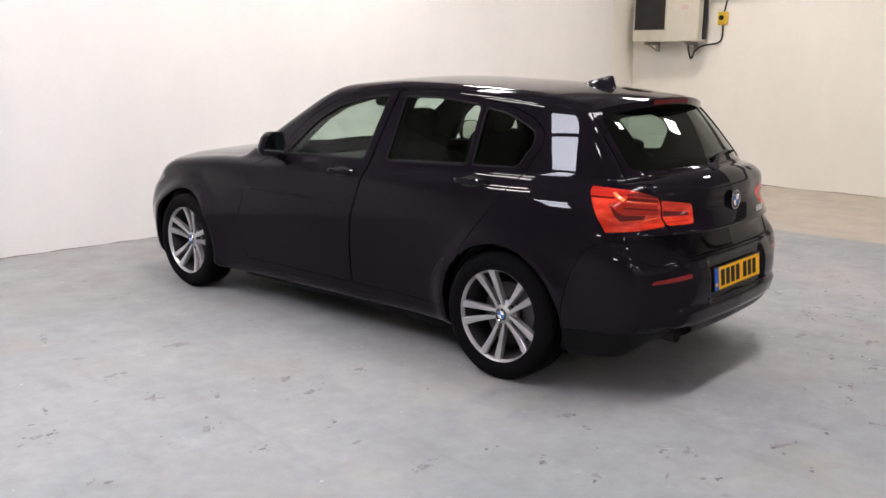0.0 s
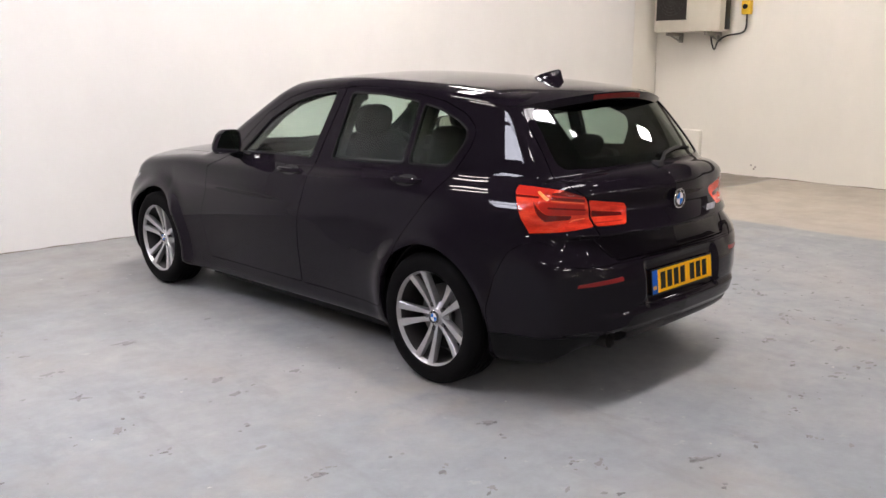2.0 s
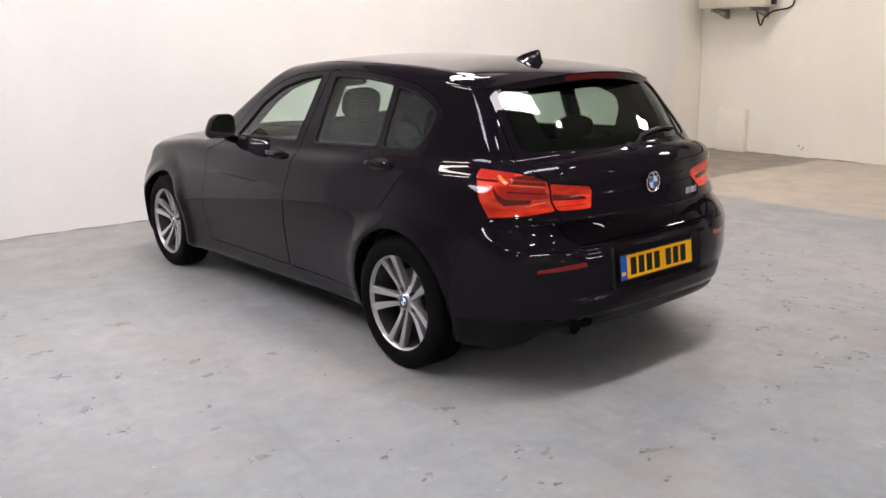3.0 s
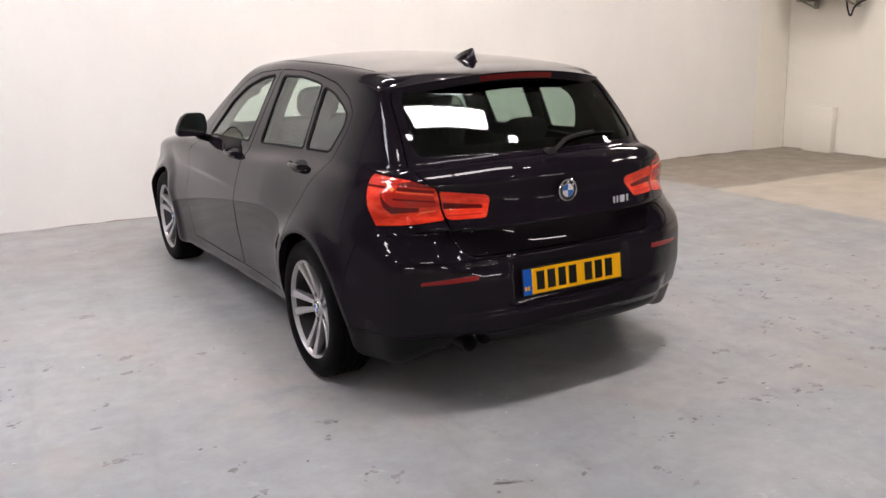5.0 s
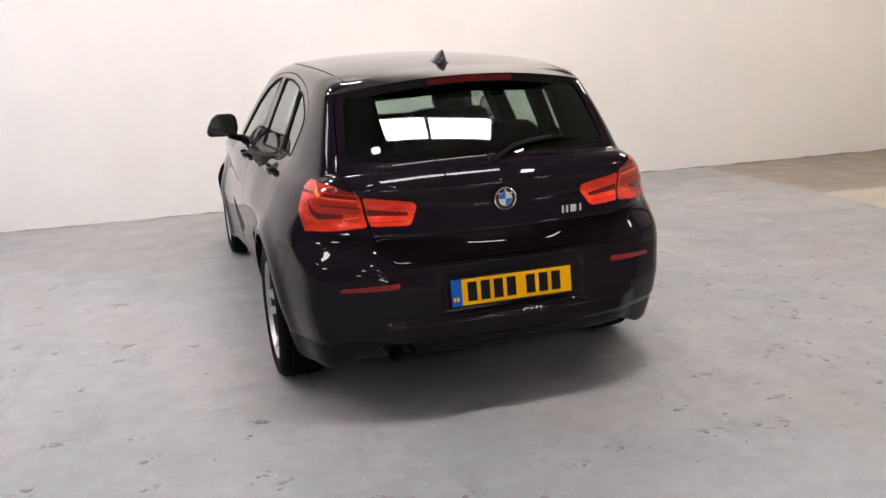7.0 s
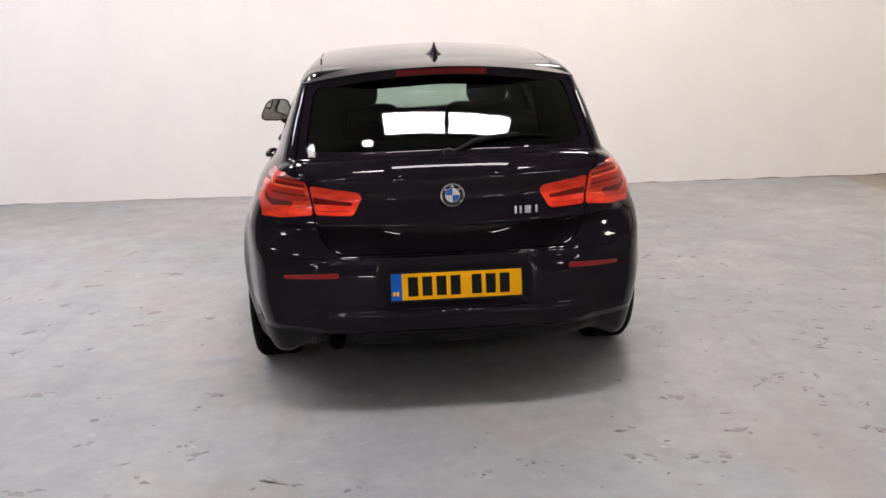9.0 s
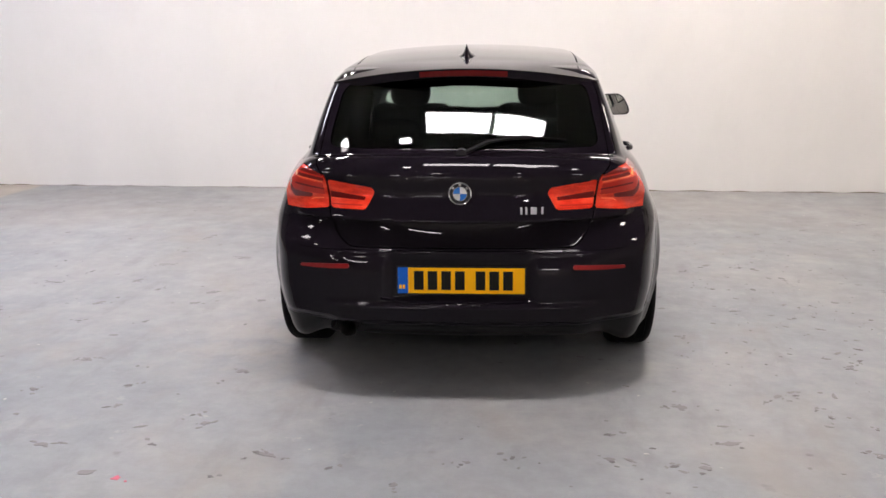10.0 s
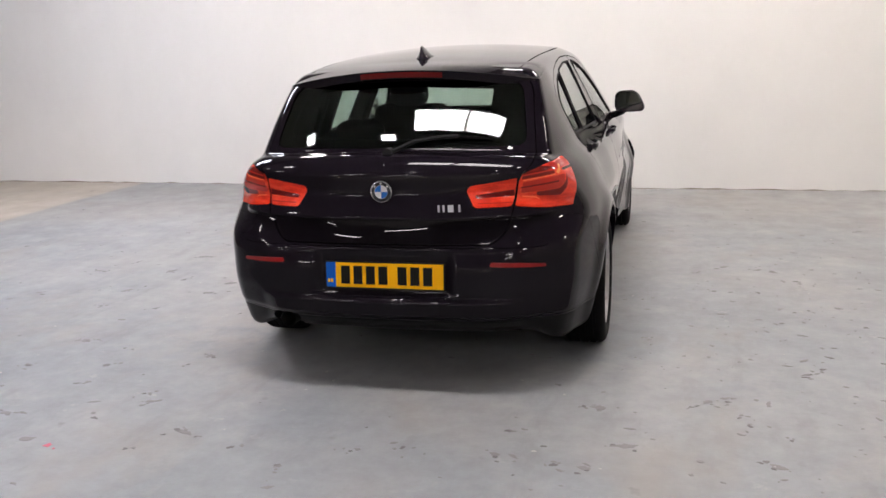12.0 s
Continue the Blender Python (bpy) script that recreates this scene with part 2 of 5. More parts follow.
BUMPER_BOW = curve((0, 0), (0.3, 0.010), (0.455, 0.028), (0.57, 0.066), (0.67, 0.115), (0.77, 0.178), (0.86, 0.31), (1.0, 0.56), blur=0.025)
FRONT = curve((0.15, 3.34), (0.3, 3.42), (0.45, 3.45), (0.6, 3.43), (0.7, 3.36), (0.8, 3.25), (0.9, 3.06), blur=0.03)
FRONT_BOW = curve((0, 0), (0.3, 0.02), (0.5, 0.065), (0.65, 0.125), (0.76, 0.19), (0.85, 0.29), (0.95, 0.50), blur=0.03)
ROOF = curve((-0.7, 1.27), (-0.42, 1.334), (-0.2, 1.364), (0, 1.388), (0.4, 1.417), (0.9, 1.432), (1.3, 1.411), (1.6, 1.378), (1.9, 1.33), blur=0.05)


def smax(a, b, k):
    h = np.maximum(k - np.abs(a - b), 0) / k
    return np.maximum(a, b) + h * h * k / 4


def step(v, lo, hi):
    u = np.clip((v - lo) / (hi - lo), 0, 1)
    return u * u * (3 - 2 * u)


def skin(p):
    """Below zero inside the car's skin, about metres near it."""
    X, Y, Z = np.abs(p[:, 0]), p[:, 1], p[:, 2]
    flare = sum(0.016 * np.exp(-((np.hypot(Y - a, Z - 0.316) - 0.37) / 0.055) ** 2) for a in (0.0, 2.69))
    flare = flare + step(Z, 0.74, 0.52) * sum(0.026 * np.exp(-((Y - a) / 0.46) ** 2) for a in (-0.06, 2.69))
    tuck = DOOR_TUCK(np.clip(Z, 0.15, 0.9)) * step(np.abs(Y - 1.345), 1.22, 0.40)
    haunch = step(Y, 0.6, 0.1) * (0.009 * np.exp(-((Z - 0.44) / 0.10) ** 2) - 0.015 * step(Z, 0.64, 0.84))
    crease = Z + 0.17 * np.clip((Y - 0.6) / 1.6, 0, 1.2) * step(Z, 0.92, 0.66)
    side = (X - PLAN(Y) - SECTION(crease) - flare - haunch + tuck) * 0.97
    top = Z - DECK(Y) + 0.075 * X * X + 0.22 * step(Y, 2.2, 2.9) * np.maximum(X - 0.55, 0) ** 2 * 2
    recess = step(X, 0.318, 0.272) * step(Z, 0.405, 0.455) * step(Z, 0.645, 0.595)
    flat = -0.786 - 0.1 * (0.518 - Z)
    low = 0.012 * step(Z, 0.355, 0.325) - 0.018 * step(Z, 0.434, 0.404) * step(X, 0.60, 0.50) - 0.006 * np.exp(-((Z - 0.627) / 0.011) ** 2) * step(X, 0.58, 0.46)
    lift = 0.055 * step(X, 0.42, 0.62) * step(Z, 0.50, 0.60) * step(Z, 0.85, 0.74)
    below = step(Z, 0.78, 0.64)
    tail = REAR(Z - lift) + REAR_BOW(X) * (1 - below) + BUMPER_BOW(X) * below + low
    rear = (tail + recess * np.maximum(flat - tail, 0) - Y) * 0.9
    front = (Y - FRONT(Z) + FRONT_BOW(X)) * 0.85
    lower = smax(smax(side, rear, 0.04), smax(front, 0.175 + 0.085 * step(Y, -0.3, -0.6) * step(X, 0.75, 0.55) - Z, 0.06), 0.07)
    lower = smax(lower, top, 0.05)
    wall = (X - 0.740 - 0.05 * step(Y, 0.3, 1.7) * np.clip((1.36 - Z) / 0.4, 0, 1) + 0.415 * (Z - 0.96) - 0.06 * (Z - 0.96) * (1.36 - Z) * 4 * 0.5 + 0.27 * np.minimum(Y - 0.02, 0) ** 2 + 0.05 * np.maximum(Y - 1.2, 0) ** 2) * 0.92
    roof = Z - ROOF(Y) - 0.003 + 0.116 * X * X
    screen = (Y - 1.52) * 0.515 + (Z - 1.385) * 0.857 + 0.12 * X * X
    glass = -(Y + 0.365) * 0.741 + (Z - 1.30) * 0.671 + 0.138 * X * X + 0.32 * X ** 4 - 0.338 * (Z - 0.98) * (1.30 - Z)
    upper = smax(smax(smax(smax(wall, roof, 0.055), screen, 0.05), glass, 0.035), 0.75 - Z, 0.02)
    return -smax(-lower, -upper, 0.012 + 0.018 * step(Y, -0.52, -0.30))


def skin_normal(p):
    e = 0.003
    g = np.stack([skin(p + e * a) - skin(p - e * a) for a in np.eye(3)], 1)
    return g / np.maximum(np.linalg.norm(g, axis=1, keepdims=True), 1e-9)


def skin_shell(level, around, along, cap):
    """Points and faces of the closed surface where skin is -level: rays from a spine, rounded at both ends."""
    ya, yb, za, zb = -0.15, 2.72, 0.68, 0.60
    e = np.linspace(np.pi / 2, 0, cap, endpoint=False)[1:]
    back = [(ya, za, -np.sin(a), np.cos(a)) for a in e]
    mid = [(ya + (yb - ya) * i / along, za + (zb - za) * i / along, 0, 1) for i in range(along + 1)]
    fore = [(yb, zb, np.sin(a), np.cos(a)) for a in e[::-1]]
    rings = back + mid + fore
    phi = (np.arange(around) + 0.5) * 2 * np.pi / around
    o, d = [], []
    for y, z, sy, c in rings:
        o.append(np.tile((0, y, z), (around, 1)))
        d.append(np.stack([c * np.cos(phi), np.full(around, sy), c * np.sin(phi)], 1))
    o = np.vstack(o + [[(0, ya, za)], [(0, yb, zb)]])
    d = np.vstack(d + [[(0, -1, 0)], [(0, 1, 0)]])
    far = np.full(len(o), 1.6)
    near = np.full(len(o), -1.0)
    for t in np.arange(1.58, 0.02, -0.02):
        live = near < 0
        if not live.any():
            break
        hit = skin(o[live] + d[live] * t) < -level
        i = np.flatnonzero(live)
        near[i[hit]] = t
        far[i[hit]] = t + 0.02
    near = np.maximum(near, 0.02)
    for _ in range(16):
        m = (near + far) / 2
        inside = skin(o + d * m[:, None]) < -level
        near, far = np.where(inside, m, near), np.where(inside, far, m)
    p = o + d * near[:, None]
    n, faces = len(rings), []
    for r in range(n - 1):
        for i in range(around):
            j = (i + 1) % around
            faces.append((r * around + i, r * around + j, (r + 1) * around + j, (r + 1) * around + i))
    for i in range(around):
        j = (i + 1) % around
        faces.append((n * around, j, i))
        faces.append((n * around + 1, (n - 1) * around + i, (n - 1) * around + j))
    return p, faces
# ---- mesh helpers ----
def mesh_of(points, faces):
    me = bpy.data.meshes.new("mesh")
    me.from_pydata([tuple(map(float, p)) for p in points], [], faces)
    me.update()
    return me


def mesh_from(bm):
    bmesh.ops.recalc_face_normals(bm, faces=bm.faces)
    me = bpy.data.meshes.new("mesh")
    bm.to_mesh(me)
    bm.free()
    return me


def shade(me, angle=35):
    me.shade_smooth()
    me.set_sharp_from_angle(angle=radians(angle))
    return me


def part(name, data, mat, parent, label="", angle=35):
    """Links a bmesh or mesh as one object under a thing or a part."""
    me = data if isinstance(data, bpy.types.Mesh) else shade(mesh_from(data), angle)
    me.name = name
    me.materials.clear()
    me.materials.append(mat)
    ob = new(name, me)
    ob.parent = parent
    if label:
        tagged(ob, label)
    return ob


def thing(name, label, category, m=Matrix(), group="", kind=""):
    ob = new(name)
    ob.matrix_basis = m
    return tagged(ob, label, category, group, kind)


def box(bm, lo, hi, bevel=0.0, m=None, seg=2):
    """A box from corner to corner, bevelled, in the given bmesh."""
    lo, hi = Vector(lo), Vector(hi)
    made = bmesh.ops.create_cube(bm, size=1, matrix=Matrix.Translation((lo + hi) / 2) @ Matrix.Diagonal((*(hi - lo), 1)))["verts"]
    if bevel:
        edges = list({e for v in made for e in v.link_edges})
        made = [v for f in bmesh.ops.bevel(bm, geom=edges, offset=bevel, segments=seg, affect="EDGES", profile=0.5)["faces"] for v in f.verts] + [v for v in made if v.is_valid]
    if m:
        bmesh.ops.transform(bm, matrix=m, verts=list({v for v in made if v.is_valid}))
    return bm


def lathe(bm, profile, n, m=Matrix(), closed=True):
    """Turns a (radius, along x) profile round the x axis."""
    rings = []
    for r, a in profile:
        rings.append([bm.verts.new(m @ Vector((a, r * math.cos(t), r * math.sin(t)))) for t in (2 * math.pi * i / n for i in range(n))])
    pairs = list(zip(rings, rings[1:])) + ([(rings[-1], rings[0])] if closed else [])
    for a, b in pairs:
        for i in range(n):
            j = (i + 1) % n
            bm.faces.new((a[i], a[j], b[j], b[i]))
    return bm


def disc(bm, r, a, n, m=Matrix(), thick=0.004, round_=0.001):
    """A thick round plate with its axis along x."""
    prof = [(r - round_, a), (r, a + round_), (r, a + thick - round_), (r - round_, a + thick)]
    lathe(bm, prof, n, m, closed=False)
    bm.verts.ensure_lookup_table()
    k = len(bm.verts) - 4 * n
    bm.faces.new([bm.verts[k + i] for i in range(n)])
    bm.faces.new([bm.verts[k + 3 * n + i] for i in reversed(range(n))])
    return bm


def tube(bm, path, r, n=8, m=Matrix()):
    """A round tube along a list of points, with closed ends."""
    pts = [Vector(p) for p in path]
    rings = []
    for i, p in enumerate(pts):
        d = (pts[min(i + 1, len(pts) - 1)] - pts[max(i - 1, 0)]).normalized()
        u = d.orthogonal().normalized() if i == 0 else (u - d * u.dot(d)).normalized()
        w = d.cross(u)
        rings.append([bm.verts.new(m @ (p + r * (math.cos(t) * u + math.sin(t) * w))) for t in (2 * math.pi * k / n for k in range(n))])
    for a, b in zip(rings, rings[1:]):
        for i in range(n):
            j = (i + 1) % n
            bm.faces.new((a[i], a[j], b[j], b[i]))
    bm.faces.new(rings[0][::-1]), bm.faces.new(rings[-1])
    return bm


def rounded(points, r=0.02, n=5):
    """A polygon with its corners rounded."""
    out, P = [], [Vector(p) for p in points]
    for i, p in enumerate(P):
        a, b = P[i - 1] - p, P[(i + 1) % len(P)] - p
        k = min(r, 0.45 * a.length, 0.45 * b.length)
        a, b = p + a.normalized() * k, p + b.normalized() * k
        out += [(1 - t) ** 2 * a + 2 * t * (1 - t) * p + t * t * b for t in (j / n for j in range(n + 1))]
    return [tuple(p) for p in out]


def shrunk(points, d):
    """The polygon with every edge moved inwards by d."""
    P = [Vector(p) for p in points]
    area = sum(P[i - 1].x * P[i].y - P[i].x * P[i - 1].y for i in range(len(P)))
    sign, out = (1 if area > 0 else -1), []
    for i, p in enumerate(P):
        e1, e2 = (p - P[i - 1]).normalized(), (P[(i + 1) % len(P)] - p).normalized()
        n1, n2 = Vector((-e1.y, e1.x)) * sign, Vector((-e2.y, e2.x)) * sign
        out.append(tuple(p + (n1 + n2) * d / max(0.35, 1 + n1.dot(n2))))
    return out


def prism(outline, axis, lo, hi):
    """A closed block: the outline in the plane across the axis (x: y, z; y: x, z; z: x, y), from lo to hi along it."""
    put = {"x": lambda a, p: (a, p[0], p[1]), "y": lambda a, p: (p[0], a, p[1]), "z": lambda a, p: (p[0], p[1], a)}[axis]
    bm = bmesh.new()
    a, b = [bm.verts.new(put(lo, p)) for p in outline], [bm.verts.new(put(hi, p)) for p in outline]
    bm.faces.new(a), bm.faces.new(b[::-1])
    for i in range(len(a)):
        bm.faces.new((a[i - 1], a[i], b[i], b[i - 1]))
    bmesh.ops.triangulate(bm, faces=bm.faces)
    return mesh_from(bm)


def cut(a, b, how):
    """The mesh a DIFFERENCE, INTERSECT or UNION the mesh b, as a new mesh."""
    oa, ob = new("cut_a", a), new("cut_b", b)
    mod = oa.modifiers.new("cut", "BOOLEAN")
    mod.operation, mod.solver, mod.object = how, "MANIFOLD", ob
    me = bpy.data.meshes.new_from_object(oa.evaluated_get(bpy.context.evaluated_depsgraph_get()))
    bpy.data.objects.remove(oa), bpy.data.objects.remove(ob)
    return me


def polish(me, levels=(0.0, 0.03)):
    """Gives the faces that lie on the car's skin the skin's own smooth normals."""
    me.shade_smooth()
    nv, nl, nf = len(me.vertices), len(me.loops), len(me.polygons)
    co, vi = np.zeros(nv * 3), np.zeros(nl, int)
    me.vertices.foreach_get("co", co), me.loops.foreach_get("vertex_index", vi)
    fn, ft = np.zeros(nf * 3), np.zeros(nf, int)
    me.polygons.foreach_get("normal", fn), me.polygons.foreach_get("loop_total", ft)
    co, fn = co.reshape(-1, 3), fn.reshape(-1, 3)
    face = np.repeat(np.arange(nf), ft)
    g = skin_normal(co)
    depth = skin(co)
    on = np.min([np.abs(depth + a) for a in levels], 0) < 0.0012
    n = fn[face]
    lean = (g[vi] * n).sum(1)
    good = on[vi] & (np.abs(lean) > 0.8)
    n = np.where(good[:, None], g[vi] * np.sign(lean)[:, None], n)
    me.normals_split_custom_set(n.tolist())
    return me


def rear_skin(x, z, level=0.0):
    a, b = 0.6, -1.2
    for _ in range(30):
        m = (a + b) / 2
        if skin(np.array([[x, m, z]]))[0] < -level:
            a = m
        else:
            b = m
    return a


def skin_line(points, start, stop, place):
    """Where the skin lies between start and stop for many places at once; place turns (points, values) into xyz rows."""
    a, b = np.full(len(points), float(start)), np.full(len(points), float(stop))
    for _ in range(24):
        m = (a + b) / 2
        inside = skin(place(points, m)) < 0
        a, b = np.where(inside, m, a), np.where(inside, b, m)
    return a


def side_line(points):
    return skin_line(np.array(points, float), 0.0, 1.1, lambda p, v: np.stack([v, p[:, 0], p[:, 1]], 1))


def rear_line(points):
    return skin_line(np.array(points, float), 0.6, -1.2, lambda p, v: np.stack([p[:, 0], v, p[:, 1]], 1))


def top_skin(x, y, level=0.0):
    a, b = 0.8, 1.6
    for _ in range(30):
        m = (a + b) / 2
        if skin(np.array([[x, y, m]]))[0] < -level:
            a = m
        else:
            b = m
    return a


def mirrored(outline):
    return [(-a, b) for a, b in outline][::-1]
# ---- the room ----
NORTH, EAST, WEST, SOUTH, HIGH = 4.41, 7.088, -7.6, -11.0, 4.05


def slab(name, lo, hi, mat, label, category):
    bm = bmesh.new()
    box(bm, lo, hi)
    ob = part(name, bm, mat, None)
    return tagged(ob, label, category, kind="structure")


slab("floor", (WEST - 0.2, SOUTH - 0.2, -0.2), (EAST + 0.2, NORTH + 0.2, 0), FLOOR, "worn grey painted concrete workshop floor", "floor")
slab("wall_north", (WEST, NORTH, 0), (EAST, NORTH + 0.2, HIGH), WALL, "white painted smooth workshop wall", "wall")
slab("wall_east", (EAST, SOUTH, 0), (EAST + 0.2, NORTH + 0.2, HIGH), WALL_SIDE, "cream white painted workshop wall", "wall")
# the west wall is unseen, kept dark to cut bounce and darken reflections
slab("wall_west", (WEST - 0.2, SOUTH, 0), (WEST, NORTH + 0.2, HIGH), WALL_FAR, "unseen west wall, kept dark to cut reflections and bounce light", "wall")
slab("wall_south", (WEST - 0.2, SOUTH - 0.2, 0), (EAST + 0.2, SOUTH, HIGH), WALL_SIDE, "cream white painted workshop wall", "wall")
slab("ceiling", (WEST - 0.2, SOUTH - 0.2, HIGH), (EAST + 0.2, NORTH + 0.2, HIGH + 0.2), CEILING, "pale grey ceiling sheeting", "ceiling")


def lamp_material(name, tint, strength):
    m = material(name, (0.9, 0.9, 0.9), 0.5)
    b = m.node_tree.nodes["Principled BSDF"]
    b.inputs["Emission Color"].default_value = (*tint, 1)
    b.inputs["Emission Strength"].default_value = strength
    return m


LIT = lamp_material("lit_diffuser", (1.0, 0.985, 0.955), LAMP)
DAYLIT = lamp_material("daylit_pane", (0.86, 0.91, 1.0), LAMP * 0.48)
SOFT = lamp_material("soft_diffuser", (1.0, 0.985, 0.955), LAMP * 0.58)
BRIGHT = lamp_material("bright_diffuser", (1.0, 0.985, 0.955), LAMP * 1.0)
CREAMY = lamp_material("cream_diffuser", (1.0, 0.955, 0.87), LAMP * 1.03)


def light_panel(x, y, w, d, lit=LIT, label="lit rectangular white ceiling panel, real light and added fill alike", name="ceiling_light", category="ceiling light"):
    t = thing(name, label, category, pose(x, y, HIGH), name + "s")
    bm = bmesh.new()
    for lo, hi in (((-w / 2 - 0.03, -d / 2 - 0.03, -0.06), (w / 2 + 0.03, -d / 2, 0)), ((-w / 2 - 0.03, d / 2, -0.06), (w / 2 + 0.03, d / 2 + 0.03, 0)),
                   ((-w / 2 - 0.03, -d / 2, -0.06), (-w / 2, d / 2, 0)), ((w / 2, -d / 2, -0.06), (w / 2 + 0.03, d / 2, 0))):
        box(bm, lo, hi, 0.004)
    part("frame", bm, WHITE, t)
    bm = bmesh.new()
    box(bm, (-w / 2, -d / 2, -0.05), (w / 2, d / 2, -0.03))
    part("diffuser", bm, lit, t, "glowing diffuser")
    return t


# two light panels behind the car, two daylit roof panes to its west, others over the bay, some only added fill
for x, w in ((-0.165, 0.87), (0.79, 0.92)):
    light_panel(x, -1.10, w, 0.40, SOFT)
for x, w in ((-3.95, 0.55), (-4.9, 1.15)):
    light_panel(x, 1.45, w, 0.95, DAYLIT, "bright daylit rectangular roof pane", "roof_light", "roof light")
light_panel(-0.98, -1.44, 0.22, 0.12)
light_panel(1.74, -1.46, 0.18, 0.15)
light_panel(-4.6, -1.25, 0.42, 0.34, SOFT)
for x in (-0.52, 1.30):
    light_panel(x, -2.86, 0.11, 0.13)
light_panel(-2.85, -1.12, 0.36, 0.26, SOFT)
light_panel(-0.1, 2.3, 1.25, 0.30, BRIGHT)
# the first two are unseen fill, added to light the north and east walls
for x, y, w, d in ((1.9, 3.2, 1.0, 0.34), (5.0, 2.4, 0.95, 0.36), (5.0, -0.8, 0.6, 0.36)):
    light_panel(x, y, w, d, CREAMY)
for x in (-2.0, -2.65):
    light_panel(x, 2.35, 0.16, 1.0, CREAMY, "long narrow lit cream ceiling light panel")
# unseen fill panels, added to balance the floor and lift the south wall
for x, y, w, d in ((-5.0, -3.4, 1.0, 0.36), (-2.6, -5.6, 0.6, 0.3), (4.6, -6.4, 1.0, 0.36), (3.2, -9.2, 1.25, 0.4), (-1.5, -9.2, 1.25, 0.4), (-5.8, -9.2, 1.25, 0.4)):
    light_panel(x, y, w, d, SOFT)


# ---- the car ----
car = thing("car", "glossy black five-door hatchback car parked on the painted floor", "car", pose(-0.024, 0.037, 0, 0, 0, 2.8))

FRONT_DOOR = [(2.03, 0.29), (2.065, 0.55), (2.035, 0.86), (1.82, 0.948), (1.58, 1.195), (1.41, 1.29), (1.22, 1.338), (0.925, 1.358), (0.985, 0.95), (1.0, 0.80), (1.06, 0.50), (1.075, 0.29)]
REAR_DOOR = [(1.075, 0.29), (1.06, 0.50), (1.0, 0.80), (0.985, 0.95), (0.925, 1.358), (0.6, 1.356), (0.38, 1.337), (0.16, 1.306), (-0.015, 1.25), (-0.10, 1.185), (-0.095, 1.11), (-0.03, 0.985),
             (0.01, 0.93), (0.09, 0.815), (0.18, 0.672), (0.27, 0.52), (0.345, 0.38), (0.37, 0.29)]
FRONT_PANE = [(1.70, 0.968), (1.62, 1.05), (1.51, 1.168), (1.37, 1.252), (1.18, 1.305), (0.99, 1.327), (1.035, 0.98)]
REAR_PANE = [(0.87, 0.985), (0.865, 1.325), (0.62, 1.323), (0.40, 1.303), (0.325, 1.292), (0.325, 1.002)]
QUARTER_PANE = [(0.29, 1.004), (0.29, 1.285), (0.16, 1.262), (0.02, 1.212), (-0.045, 1.178), (-0.05, 1.13), (0.0, 1.035), (0.03, 1.012)]
TAILGATE = [(-0.46, 0.643), (0.46, 0.643), (0.52, 0.70), (0.545, 0.797), (0.562, 0.915), (0.618, 0.965), (0.575, 1.25), (0.545, 1.30), (0.0, 1.345), (-0.545, 1.30), (-0.575, 1.25), (-0.618, 0.965), (-0.562, 0.915), (-0.545, 0.797), (-0.52, 0.70)]
REAR_PANE_OUT = [(-0.575, 1.027), (0.575, 1.027), (0.535, 1.25), (0.50, 1.285), (0.0, 1.296), (-0.50, 1.285), (-0.535, 1.25)]
REAR_CLEAR = [(-0.51, 1.062), (0.51, 1.062), (0.475, 1.215), (0.42, 1.252), (0.0, 1.272), (-0.42, 1.252), (-0.475, 1.215)]
OUTER_LAMP = [(0.541, 0.796), (0.70, 0.776), (0.86, 0.768), (0.86, 0.978), (0.74, 0.976), (0.65, 0.957), (0.562, 0.922)]
OUTER_LAMP_SIDE = [(-1.0, 0.74), (-0.525, 0.74), (-0.50, 0.79), (-0.43, 0.90), (-0.395, 0.955), (-0.41, 0.985), (-0.47, 1.01), (-1.0, 1.01)]
INNER_LAMP = [(0.385, 0.796), (0.536, 0.796), (0.556, 0.912), (0.36, 0.884), (0.348, 0.862)]
BUMPER = [(-1.2, 0.1), (-0.365, 0.1), (-0.355, 0.42), (-0.385, 0.58), (-0.44, 0.69), (-0.50, 0.735), (-0.56, 0.742), (-0.64, 0.70), (-0.69, 0.637), (-1.2, 0.632)]
INNER_ZONES = [
    ([(0.388, 0.846), (0.541, 0.864), (0.541, 0.838), (0.390, 0.833)], RED_DARK, "smoked dark red lens band"),
    ([(0.40, 0.812), (0.535, 0.810), (0.5355, 0.815), (0.40, 0.817)], RED_MID, "deep red lens line"),
]
